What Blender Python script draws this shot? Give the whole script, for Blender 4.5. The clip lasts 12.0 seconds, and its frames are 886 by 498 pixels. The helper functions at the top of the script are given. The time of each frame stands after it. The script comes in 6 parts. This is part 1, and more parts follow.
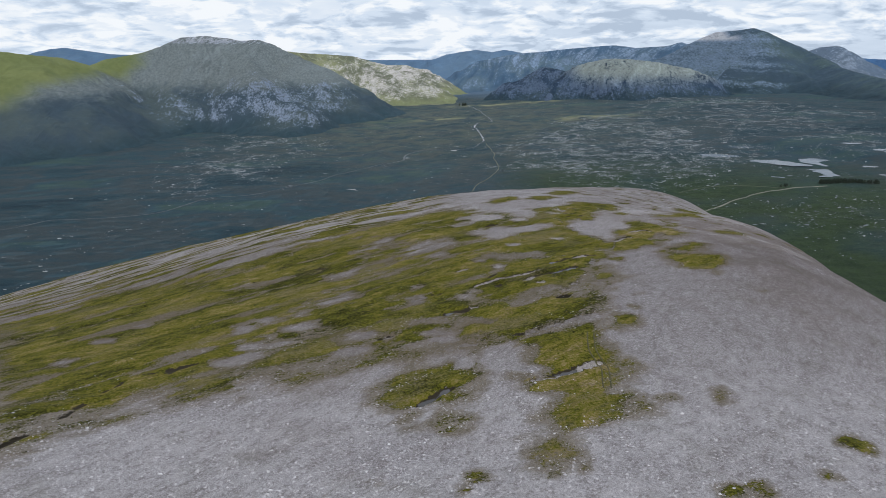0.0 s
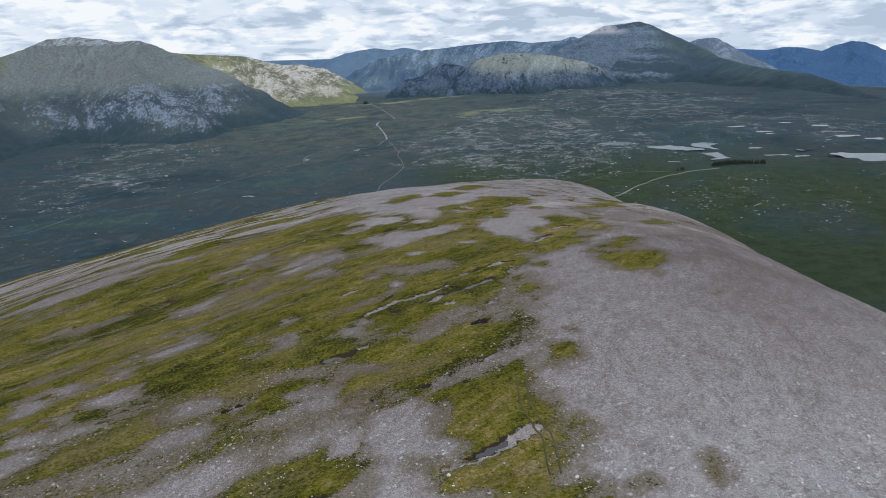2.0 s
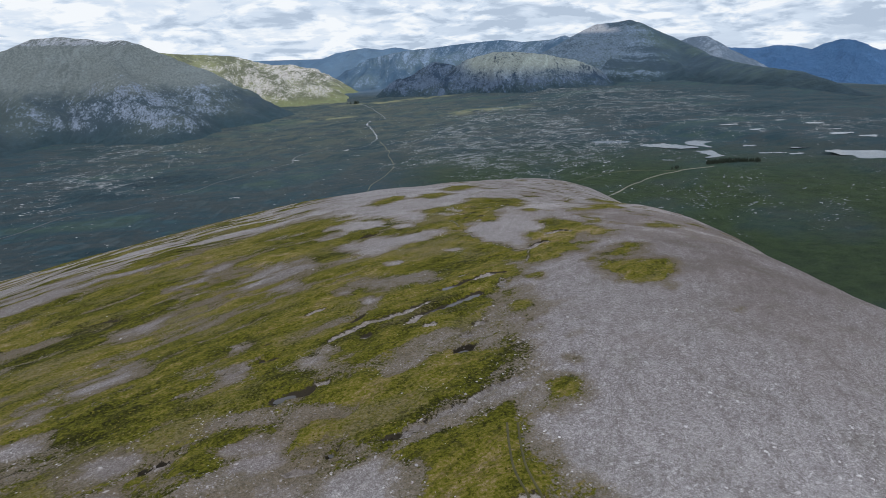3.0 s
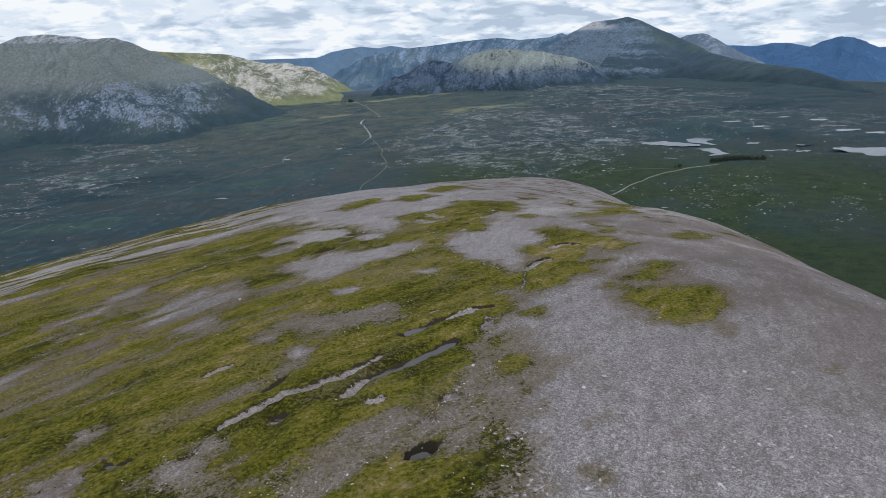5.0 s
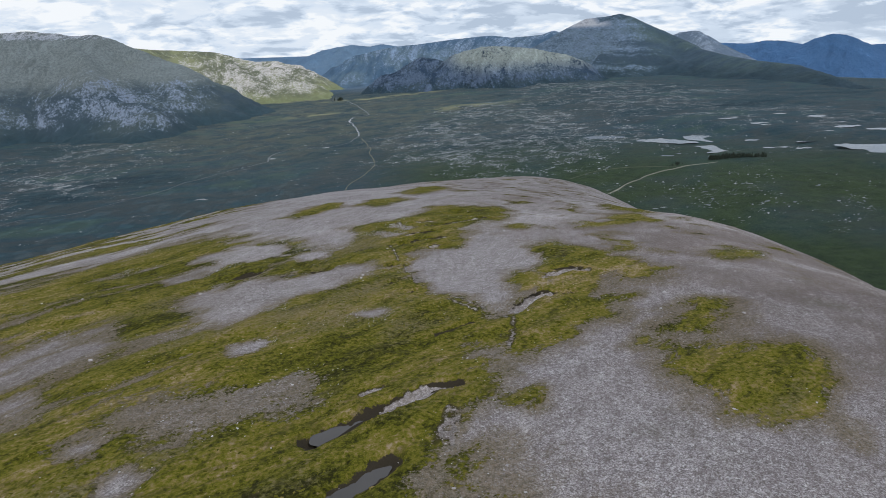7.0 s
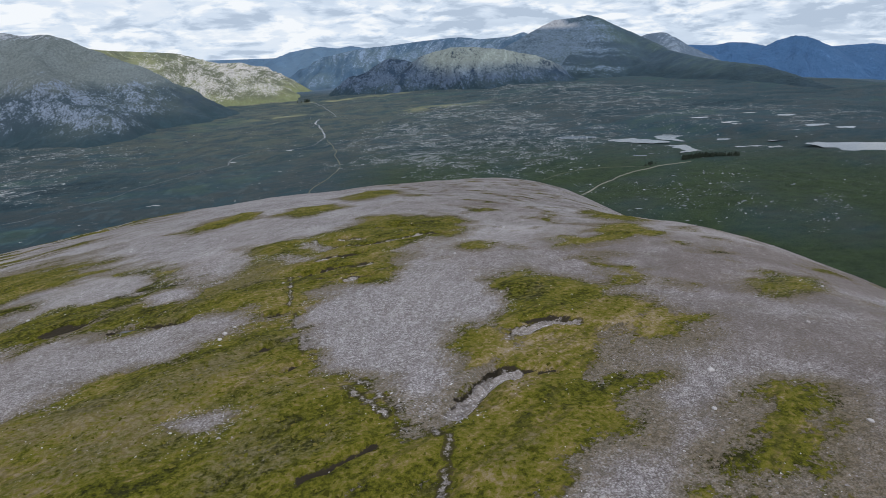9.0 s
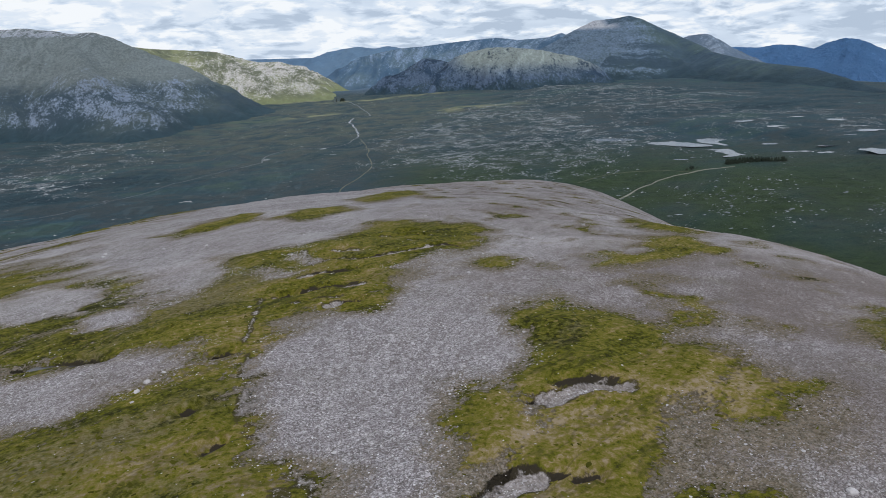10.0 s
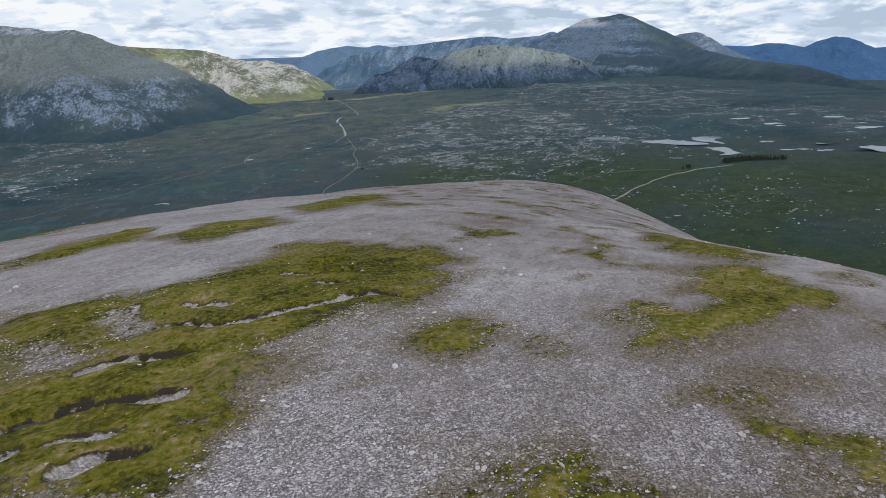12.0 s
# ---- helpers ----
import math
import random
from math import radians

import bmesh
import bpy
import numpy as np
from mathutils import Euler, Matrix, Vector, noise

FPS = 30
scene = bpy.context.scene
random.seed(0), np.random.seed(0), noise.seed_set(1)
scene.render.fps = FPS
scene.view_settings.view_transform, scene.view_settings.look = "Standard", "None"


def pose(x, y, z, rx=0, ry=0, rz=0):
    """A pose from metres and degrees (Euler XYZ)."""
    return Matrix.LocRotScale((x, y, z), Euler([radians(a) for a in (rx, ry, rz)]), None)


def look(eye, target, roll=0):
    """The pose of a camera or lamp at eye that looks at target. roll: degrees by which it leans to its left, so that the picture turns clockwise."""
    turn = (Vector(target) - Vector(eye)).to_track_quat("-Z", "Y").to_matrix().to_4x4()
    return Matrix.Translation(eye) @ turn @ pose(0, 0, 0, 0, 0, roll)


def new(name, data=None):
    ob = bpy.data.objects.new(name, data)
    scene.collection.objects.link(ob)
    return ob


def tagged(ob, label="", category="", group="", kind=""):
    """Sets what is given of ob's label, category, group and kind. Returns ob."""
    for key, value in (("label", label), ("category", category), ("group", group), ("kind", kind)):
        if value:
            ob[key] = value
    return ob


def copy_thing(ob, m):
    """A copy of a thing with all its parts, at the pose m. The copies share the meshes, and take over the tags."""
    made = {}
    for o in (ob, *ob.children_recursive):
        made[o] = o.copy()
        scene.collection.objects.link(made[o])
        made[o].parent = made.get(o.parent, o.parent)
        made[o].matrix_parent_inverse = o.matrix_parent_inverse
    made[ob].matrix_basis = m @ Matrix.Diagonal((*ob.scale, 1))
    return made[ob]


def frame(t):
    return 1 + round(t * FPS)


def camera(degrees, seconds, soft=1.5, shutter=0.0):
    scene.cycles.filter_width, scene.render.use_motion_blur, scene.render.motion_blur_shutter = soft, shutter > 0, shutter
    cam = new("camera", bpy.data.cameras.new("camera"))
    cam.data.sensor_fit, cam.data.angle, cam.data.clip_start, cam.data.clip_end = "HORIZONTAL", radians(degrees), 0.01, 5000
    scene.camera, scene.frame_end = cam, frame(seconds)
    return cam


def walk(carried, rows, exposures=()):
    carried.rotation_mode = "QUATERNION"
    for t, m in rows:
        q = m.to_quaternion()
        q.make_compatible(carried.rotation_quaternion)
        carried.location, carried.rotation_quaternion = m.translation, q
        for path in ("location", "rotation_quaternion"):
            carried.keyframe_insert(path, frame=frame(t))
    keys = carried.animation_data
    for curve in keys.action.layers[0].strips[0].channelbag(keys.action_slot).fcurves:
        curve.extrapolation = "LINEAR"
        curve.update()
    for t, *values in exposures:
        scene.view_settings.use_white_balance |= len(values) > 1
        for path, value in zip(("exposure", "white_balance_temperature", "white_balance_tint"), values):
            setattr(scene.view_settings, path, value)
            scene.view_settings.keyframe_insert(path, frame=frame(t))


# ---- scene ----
cam = camera(71.6, 12.0, soft=0.6)
# seconds, eye (m), yaw, pitch, roll (degrees)
ROWS = [
    (0, 0.00, 0.00, 190.00, -0.00, -17.50, 0.03),
    (0.5, 1.18, 7.33, 188.29, -0.70, -17.50, -0.18),
    (1, 2.48, 14.64, 186.59, -1.21, -17.51, -0.36),
    (1.1, 2.78, 16.10, 186.27, -1.93, -17.53, -0.47),
    (1.2, 3.07, 17.55, 185.95, -2.81, -17.56, -0.58),
    (1.3, 3.37, 19.01, 185.64, -4.10, -17.59, -0.69),
    (1.4, 3.66, 20.47, 185.32, -5.83, -17.61, -0.80),
    (1.5, 3.96, 21.92, 185.00, -6.71, -17.64, -0.91),
    (1.6, 4.30, 23.34, 184.69, -7.25, -17.65, -0.96),
    (1.7, 4.65, 24.76, 184.38, -7.50, -17.65, -1.02),
    (1.8, 5.00, 26.18, 184.07, -7.76, -17.66, -1.07),
    (1.9, 5.35, 27.61, 183.76, -8.20, -17.67, -1.12),
    (2, 5.70, 29.03, 183.45, -8.56, -17.67, -1.18),
    (2.5, 7.74, 35.97, 182.03, -8.91, -17.67, -1.27),
    (3, 9.91, 42.82, 180.65, -9.24, -17.69, -1.40),
    (3.2, 10.78, 45.55, 180.09, -9.30, -17.68, -1.39),
    (5, 18.66, 70.10, 174.99, -9.46, -17.76, -1.50),
    (5.5, 20.92, 76.94, 173.64, -9.41, -17.79, -1.52),
    (6, 23.18, 83.73, 172.26, -9.61, -17.83, -1.54),
    (6.5, 25.37, 90.49, 170.85, -9.77, -17.83, -1.51),
    (7, 27.65, 97.26, 169.44, -10.11, -17.86, -1.60),
    (7.5, 30.05, 104.01, 168.07, -11.44, -17.94, -1.81),
    (7.7, 31.06, 106.66, 167.51, -12.63, -17.98, -1.88),
    (8.1, 33.12, 111.78, 166.33, -13.40, -17.89, -1.79),
    (8.5, 35.18, 116.91, 165.15, -13.70, -17.80, -1.70),
    (8.9, 37.24, 122.04, 163.97, -13.00, -17.70, -1.61),
    (9.3, 39.30, 127.16, 162.79, -10.70, -17.61, -1.52),
    (9.4, 39.80, 128.44, 162.51, -9.55, -17.53, -1.38),
    (9.5, 40.29, 129.71, 162.23, -9.34, -17.53, -1.38),
    (10, 42.59, 136.07, 160.91, -9.58, -17.54, -1.25),
    (10.5, 44.80, 142.41, 159.67, -10.07, -17.58, -1.22),
    (11, 46.95, 148.72, 158.46, -10.17, -17.57, -1.22),
    (11.5, 49.04, 154.98, 157.27, -10.34, -17.59, -1.25),
    (12, 51.16, 161.19, 156.01, -10.34, -17.58, -1.30),
]
walk(cam, [(t, pose(x, y, z, 90 + pitch, 0, yaw) @ pose(0, 0, 0, 0, 0, roll)) for t, x, y, z, yaw, pitch, roll in ROWS],
     exposures=[(0, 0.0, 6280, 10), (12, 0.0, 6280, 10)])

# ---- light ----
SUN_ELEV, SUN_AZ = radians(45), radians(160)  # azimuth from +y towards +x
SKY_STRENGTH, CLOUD_STRENGTH, SUN_STRENGTH = 0.09, 0.95, 1.7

world = bpy.data.worlds.new("world")
scene.world = world
world.use_nodes = True


def link(tree, a, b):
    tree.links.new(a, b)


def build_world():
    tree = world.node_tree
    N = tree.nodes
    N.clear()
    out = N.new("ShaderNodeOutputWorld")
    sky = N.new("ShaderNodeTexSky")
    sky.sky_type = "NISHITA"
    sky.sun_disc = False
    sky.sun_elevation, sky.sun_rotation = SUN_ELEV, SUN_AZ
    sky.altitude, sky.dust_density = 500, 0.2
    clear = N.new("ShaderNodeBackground")
    clear.inputs["Strength"].default_value = SKY_STRENGTH
    link(tree, sky.outputs[0], clear.inputs["Color"])
    co = N.new("ShaderNodeTexCoord")
    sep = N.new("ShaderNodeSeparateXYZ")
    link(tree, co.outputs["Generated"], sep.inputs[0])
    # the cloud layer: direction divided by its height gives a flat deck in perspective
    up = N.new("ShaderNodeMath")
    up.operation = "MAXIMUM"
    up.inputs[1].default_value = 0.0
    link(tree, sep.outputs["Z"], up.inputs[0])
    lift = N.new("ShaderNodeMath")
    lift.operation = "ADD"
    lift.inputs[1].default_value = 0.3
    link(tree, up.outputs[0], lift.inputs[0])
    flat = N.new("ShaderNodeVectorMath")
    flat.operation = "DIVIDE"
    link(tree, co.outputs["Generated"], flat.inputs[0])
    comb = N.new("ShaderNodeCombineXYZ")
    for k in range(3):
        link(tree, lift.outputs[0], comb.inputs[k])
    link(tree, comb.outputs[0], flat.inputs[1])
    squash = N.new("ShaderNodeVectorMath")
    squash.operation = "MULTIPLY"
    squash.inputs[1].default_value = (1.0, 1.0, 2.2)
    link(tree, flat.outputs[0], squash.inputs[0])

    def layer(scale, detail, rough, shift):
        move = N.new("ShaderNodeVectorMath")
        move.operation = "ADD"
        move.inputs[1].default_value = shift
        link(tree, squash.outputs[0], move.inputs[0])
        t = N.new("ShaderNodeTexNoise")
        t.inputs["Scale"].default_value, t.inputs["Detail"].default_value, t.inputs["Roughness"].default_value = scale, detail, rough
        t.inputs["Distortion"].default_value = 0.25
        link(tree, move.outputs[0], t.inputs["Vector"])
        return t.outputs[0]

    def combine(op, a, b):
        t = N.new("ShaderNodeMath")
        t.operation = op
        for socket, value in zip(t.inputs, (a, b)):
            if isinstance(value, float):
                socket.default_value = value
            else:
                link(tree, value, socket)
        return t.outputs[0]

    cover = N.new("ShaderNodeValToRGB")
    cover.color_ramp.elements[0].position, cover.color_ramp.elements[1].position = 0.10, 0.28
    link(tree, layer(2.4, 6.0, 0.55, (3.0, 0.0, 0.0)), cover.inputs[0])
    # billows: bright upper sides and grey bases, from how the cloud thins upwards
    def body(shift):
        t = N.new("ShaderNodeMapRange")
        t.interpolation_type = "SMOOTHSTEP"
        t.inputs["From Min"].default_value, t.inputs["From Max"].default_value = 0.43, 0.60
        link(tree, layer(3.9, 8.0, 0.54, shift), t.inputs["Value"])
        return t.outputs[0]

    billow = combine("MULTIPLY", combine("SUBTRACT", body((0.0, 0.0, 0.0)), body((0.0, 0.0, 0.075))), 0.46)
    wide = combine("MULTIPLY", combine("SUBTRACT", layer(1.7, 3.0, 0.5, (7.0, 2.0, 0.0)), 0.5), 0.7)
    wisp = combine("MULTIPLY", combine("SUBTRACT", layer(9.0, 5.0, 0.6, (1.0, 5.0, 0.0)), 0.5), 0.20)
    # thicker, greyer cloud to the east
    east = combine("MULTIPLY", sep.outputs["X"], -0.24)
    tone = combine("ADD", combine("ADD", combine("ADD", combine("ADD", billow, wide), wisp), east), 0.52)
    shade = N.new("ShaderNodeValToRGB")
    shade.color_ramp.elements[0].position, shade.color_ramp.elements[0].color = 0.18, (0.50, 0.59, 0.71, 1)
    shade.color_ramp.elements[1].position, shade.color_ramp.elements[1].color = 0.74, (0.97, 0.99, 1.0, 1)
    mid = shade.color_ramp.elements.new(0.45)
    mid.color = (0.70, 0.79, 0.90, 1)
    link(tree, tone, shade.inputs[0])
    cloud = N.new("ShaderNodeBackground")
    cloud.inputs["Strength"].default_value = CLOUD_STRENGTH
    link(tree, shade.outputs[0], cloud.inputs["Color"])
    mix = N.new("ShaderNodeMixShader")
    link(tree, cover.outputs[0], mix.inputs[0])
    link(tree, clear.outputs[0], mix.inputs[1])
    link(tree, cloud.outputs[0], mix.inputs[2])
    link(tree, mix.outputs[0], out.inputs[0])


build_world()
sun = new("sun", bpy.data.lights.new("sun", "SUN"))
sun.data.energy, sun.data.angle, sun.data.color = SUN_STRENGTH, radians(10.0), (1.0, 0.96, 0.90)
sun_dir = Vector((math.sin(SUN_AZ) * math.cos(SUN_ELEV), math.cos(SUN_AZ) * math.cos(SUN_ELEV), math.sin(SUN_ELEV)))
sun.matrix_world = look(sun_dir * 1000, (0, 0, 0))


# ---- relief ----
def gradient_noise(x, y, seed):
    """Smooth noise of about -1 to 1 over arrays of places."""
    xi, yi = np.floor(x).astype(np.int64), np.floor(y).astype(np.int64)
    fx, fy = x - xi, y - yi
    u, v = fx * fx * fx * (fx * (fx * 6 - 15) + 10), fy * fy * fy * (fy * (fy * 6 - 15) + 10)

    def corner(i, j):
        h = (xi + i) * 374761393 + (yi + j) * 668265263 + seed * 1442695041
        h = (h ^ (h >> 13)) * 1274126177
        a = ((h ^ (h >> 16)) & 1023) * (2 * math.pi / 1024)
        return np.cos(a) * (fx - i) + np.sin(a) * (fy - j)

    low = corner(0, 0) * (1 - u) + corner(1, 0) * u
    high = corner(0, 1) * (1 - u) + corner(1, 1) * u
    return (low * (1 - v) + high * v) * 1.5


def fbm(x, y, size, octaves, seed, rough=0.5):
    total, amp = 0.0, 1.0
    for k in range(octaves):
        total = total + amp * gradient_noise(x / size, y / size, seed + 17 * k)
        size, amp = size * 0.5, amp * rough
    return total


def ridged(x, y, size, octaves, seed, rough=0.5):
    total, amp = 0.0, 1.0
    for k in range(octaves):
        total = total + amp * (1 - 2 * np.abs(gradient_noise(x / size, y / size, seed + 31 * k)))
        size, amp = size * 0.5, amp * rough
    return total


def smooth_max(a, b, w):
    h = np.clip(0.5 + 0.5 * (a - b) / w, 0, 1)
    return b * (1 - h) + a * h + w * h * (1 - h)


# the dome: a gentle slab that bends down over a soft edge in each direction (degrees from +y, offset in hundreds of metres, steepness)
DOME = (154.886, 1.967, 0.346, -0.742, 7.253, 6.102)
EDGES = ((-100, 0.26, -1.834), (-70, -0.47, -1.236), (-45, 0.792, -1.798), (-20, 1.798, -2.196), (0, 2.005, -0.629), (20, 0.514, -0.145), (45, 0.783, -1.497), (70, 0.307, -1.163), (100, 0.687, 1.202))

# broad swells and hollows of the hilltop: rows of heights every 35 m along x, then single ones on the far flank
SWELLS = [(x0 + 35 * k, y, h) for y, x0, row in (
    (70, -60, [-0.1, -2.2, -0.8, -1.8, -3.9, 0.0]),
    (105, -60, [-0.9, 1.7, -0.9, 1.5, -2.2, 3.3]),
    (140, -60, [0.7, -2.0, 2.3, -1.7, 2.5, -2.4]),
    (175, -60, [2.6, 1.7, -0.7, 0.4, -0.7, 0.1]),
    (210, -60, [0.8, 0.0, -1.1, 0.3, -2.2, 2.8])) for k, h in enumerate(row)]
SWELLS += [(150, 140, -1.8), (150, 175, -4.1), (150, 210, -1.0), (150, 245, -0.7), (115, 245, -2.6), (80, 245, 1.1)]


def dome(x, y):
    u, v = (x - 40) / 100, (y - 150) / 100
    p, q = np.clip(u, -4, 3), np.clip(v, -4, 3)
    z = DOME[0] + DOME[1] * p + DOME[2] * q + DOME[3] * p * p + DOME[4] * p * q + DOME[5] * q * q
    for a, o, k in EDGES:
        s = u * math.sin(radians(a)) + v * math.cos(radians(a)) - o
        z = z - 30 * math.exp(k) * (np.sqrt(s * s + 0.09) + s) * 0.5
    s = v - 2.6
    z = z - 90 * (np.sqrt(s * s + 0.02) + s) * 0.5
    s = -v - 3.5
    z = z - 40 * (np.sqrt(s * s + 0.25) + s) * 0.5
    for sx, sy, h in SWELLS:
        z = z + h * np.exp(-((x - sx) ** 2 + (y - sy) ** 2) / 1152)
    return z - 0.9 * np.maximum(0, np.hypot(x - 40, y - 150) - 330) ** 1.1


def valley(x, y):
    z = 14 + 0.055 * np.clip(x, -150, 650) + 0.02 * np.clip(y - 860, -400, 900)
    z = z - 0.05 * np.maximum(0, np.hypot(x, y) - 2600) - 0.06 * np.clip(x - 1450, 0, 1200)
    far = np.clip((np.hypot(x, y) - 350) / 400, 0, 1)
    return z + far * (fbm(x, y, 260, 4, 5) * 5 + fbm(x, y, 45, 3, 9) * 0.9)


# ---- materials ----
def material(name):
    m = bpy.data.materials.new(name)
    m.use_nodes = True
    m.node_tree.nodes.clear()
    out = m.node_tree.nodes.new("ShaderNodeOutputMaterial")
    bsdf = m.node_tree.nodes.new("ShaderNodeBsdfPrincipled")
    link(m.node_tree, bsdf.outputs[0], out.inputs["Surface"])
    return m, m.node_tree, bsdf


class Nodes:
    """Short forms for the nodes of one tree."""

    def __init__(self, tree):
        self.tree, self.n = tree, tree.nodes
        self.where = self.n.new("ShaderNodeNewGeometry").outputs["Position"]

    def put(self, socket, value):
        if isinstance(value, (int, float)):
            socket.default_value = value
        elif isinstance(value, tuple):
            socket.default_value = value if len(value) == len(socket.default_value) else (*value, 1)
        else:
            self.tree.links.new(value, socket)

    def noise(self, size, detail=4.0, rough=0.55, stretch=(1, 1, 1), turn=0.0, distort=0.0, vector=None):
        mp = self.n.new("ShaderNodeMapping")
        self.put(mp.inputs["Vector"], vector or self.where)
        mp.vector_type = "TEXTURE"
        mp.inputs["Rotation"].default_value = (0, 0, radians(turn))
        mp.inputs["Scale"].default_value = tuple(size * s for s in stretch)
        t = self.n.new("ShaderNodeTexNoise")
        t.inputs["Scale"].default_value, t.inputs["Detail"].default_value, t.inputs["Roughness"].default_value = 1.0, detail, rough
        t.inputs["Distortion"].default_value = distort
        self.put(t.inputs["Vector"], mp.outputs[0])
        return t.outputs[0]

    def cells(self, size, stretch=(1, 1, 1), output="Color"):
        mp = self.n.new("ShaderNodeMapping")
        self.put(mp.inputs["Vector"], self.where)
        mp.inputs["Scale"].default_value = tuple(1 / (size * s) for s in stretch)
        t = self.n.new("ShaderNodeTexVoronoi")
        t.inputs["Scale"].default_value = 1.0
        self.put(t.inputs["Vector"], mp.outputs[0])
        return t.outputs[output]

    def math(self, op, a, b=0.0, clamp=False):
        t = self.n.new("ShaderNodeMath")
        t.operation, t.use_clamp = op, clamp
        self.put(t.inputs[0], a)
        self.put(t.inputs[1], b)
        return t.outputs[0]

    def step(self, a, low, high):
        t = self.n.new("ShaderNodeMapRange")
        t.interpolation_type = "SMOOTHSTEP"
        self.put(t.inputs["Value"], a)
        t.inputs["From Min"].default_value, t.inputs["From Max"].default_value = low, high
        return t.outputs[0]

    def mix(self, f, a, b):
        t = self.n.new("ShaderNodeMix")
        t.data_type = "RGBA"
        self.put(t.inputs["Factor"], f)
        self.put(t.inputs[6], a)
        self.put(t.inputs[7], b)
        return t.outputs[2]

    def ramp(self, f, *stops):
        t = self.n.new("ShaderNodeValToRGB")
        e = t.color_ramp.elements
        while len(e) < len(stops):
            e.new(0.5)
        for el, (p, c) in zip(e, stops):
            el.position, el.color = p, (*c, 1)
        self.put(t.inputs[0], f)
        return t.outputs[0]

    def attribute(self, name):
        t = self.n.new("ShaderNodeAttribute")
        t.attribute_name = name
        return t.outputs["Fac"]

    def slope(self):
        t = self.n.new("ShaderNodeSeparateXYZ")
        self.put(t.inputs[0], self.n.new("ShaderNodeNewGeometry").outputs["Normal"])
        return t.outputs["Z"]

    def bump(self, height, strength, distance):
        t = self.n.new("ShaderNodeBump")
        t.inputs["Strength"].default_value, t.inputs["Distance"].default_value = strength, distance
        self.put(t.inputs["Height"], height)
        return t.outputs[0]


def weathered(n, stone):
    """Stone colour with the hilltop's patches of iron staining, lichen, thin moss and paler scree at its near end and
    crest.
    """
    sep = n.n.new("ShaderNodeSeparateXYZ")
    n.put(sep.inputs[0], n.where)
    east = n.math("MULTIPLY", n.step(sep.outputs["X"], 44, 76), n.step(sep.outputs["Y"], 92, 140))
    stain = n.math("MULTIPLY", east, n.step(n.noise(11, 5, 0.62), 0.22, 0.6))
    stone = n.mix(n.math("MULTIPLY", stain, 0.66), stone, (0.135, 0.102, 0.085))
    west = n.math("MULTIPLY", n.step(sep.outputs["X"], 26, 4), n.step(n.noise(9, 5, 0.62, stretch=(2.0, 0.8, 1), turn=33), 0.3, 0.6))
    west = n.math("MULTIPLY", west, n.step(sep.outputs["Y"], 74, 92))
    stone = n.mix(n.math("MULTIPLY", west, 0.45), stone, (0.175, 0.145, 0.118))
    near_pale = n.math("MULTIPLY", n.step(sep.outputs["Y"], 100, 64), n.step(n.noise(14, 4, 0.6), 0.1, 0.6))
    crest = n.math("MULTIPLY", n.step(sep.outputs["Y"], 180, 214), n.step(n.noise(12, 4, 0.6), 0.25, 0.6))
    stone = n.mix(n.math("MULTIPLY", n.math("MAXIMUM", near_pale, crest), 0.5), stone, (0.60, 0.57, 0.585))
    stone = n.mix(n.math("MULTIPLY", n.step(n.noise(26, 5, 0.6), 0.48, 0.66), 0.28), stone, (0.21, 0.166, 0.150))
    lichen = n.step(n.noise(6, 6, 0.68), 0.50, 0.72)
    return n.mix(n.math("MULTIPLY", lichen, 0.3), stone, (0.120, 0.112, 0.066))


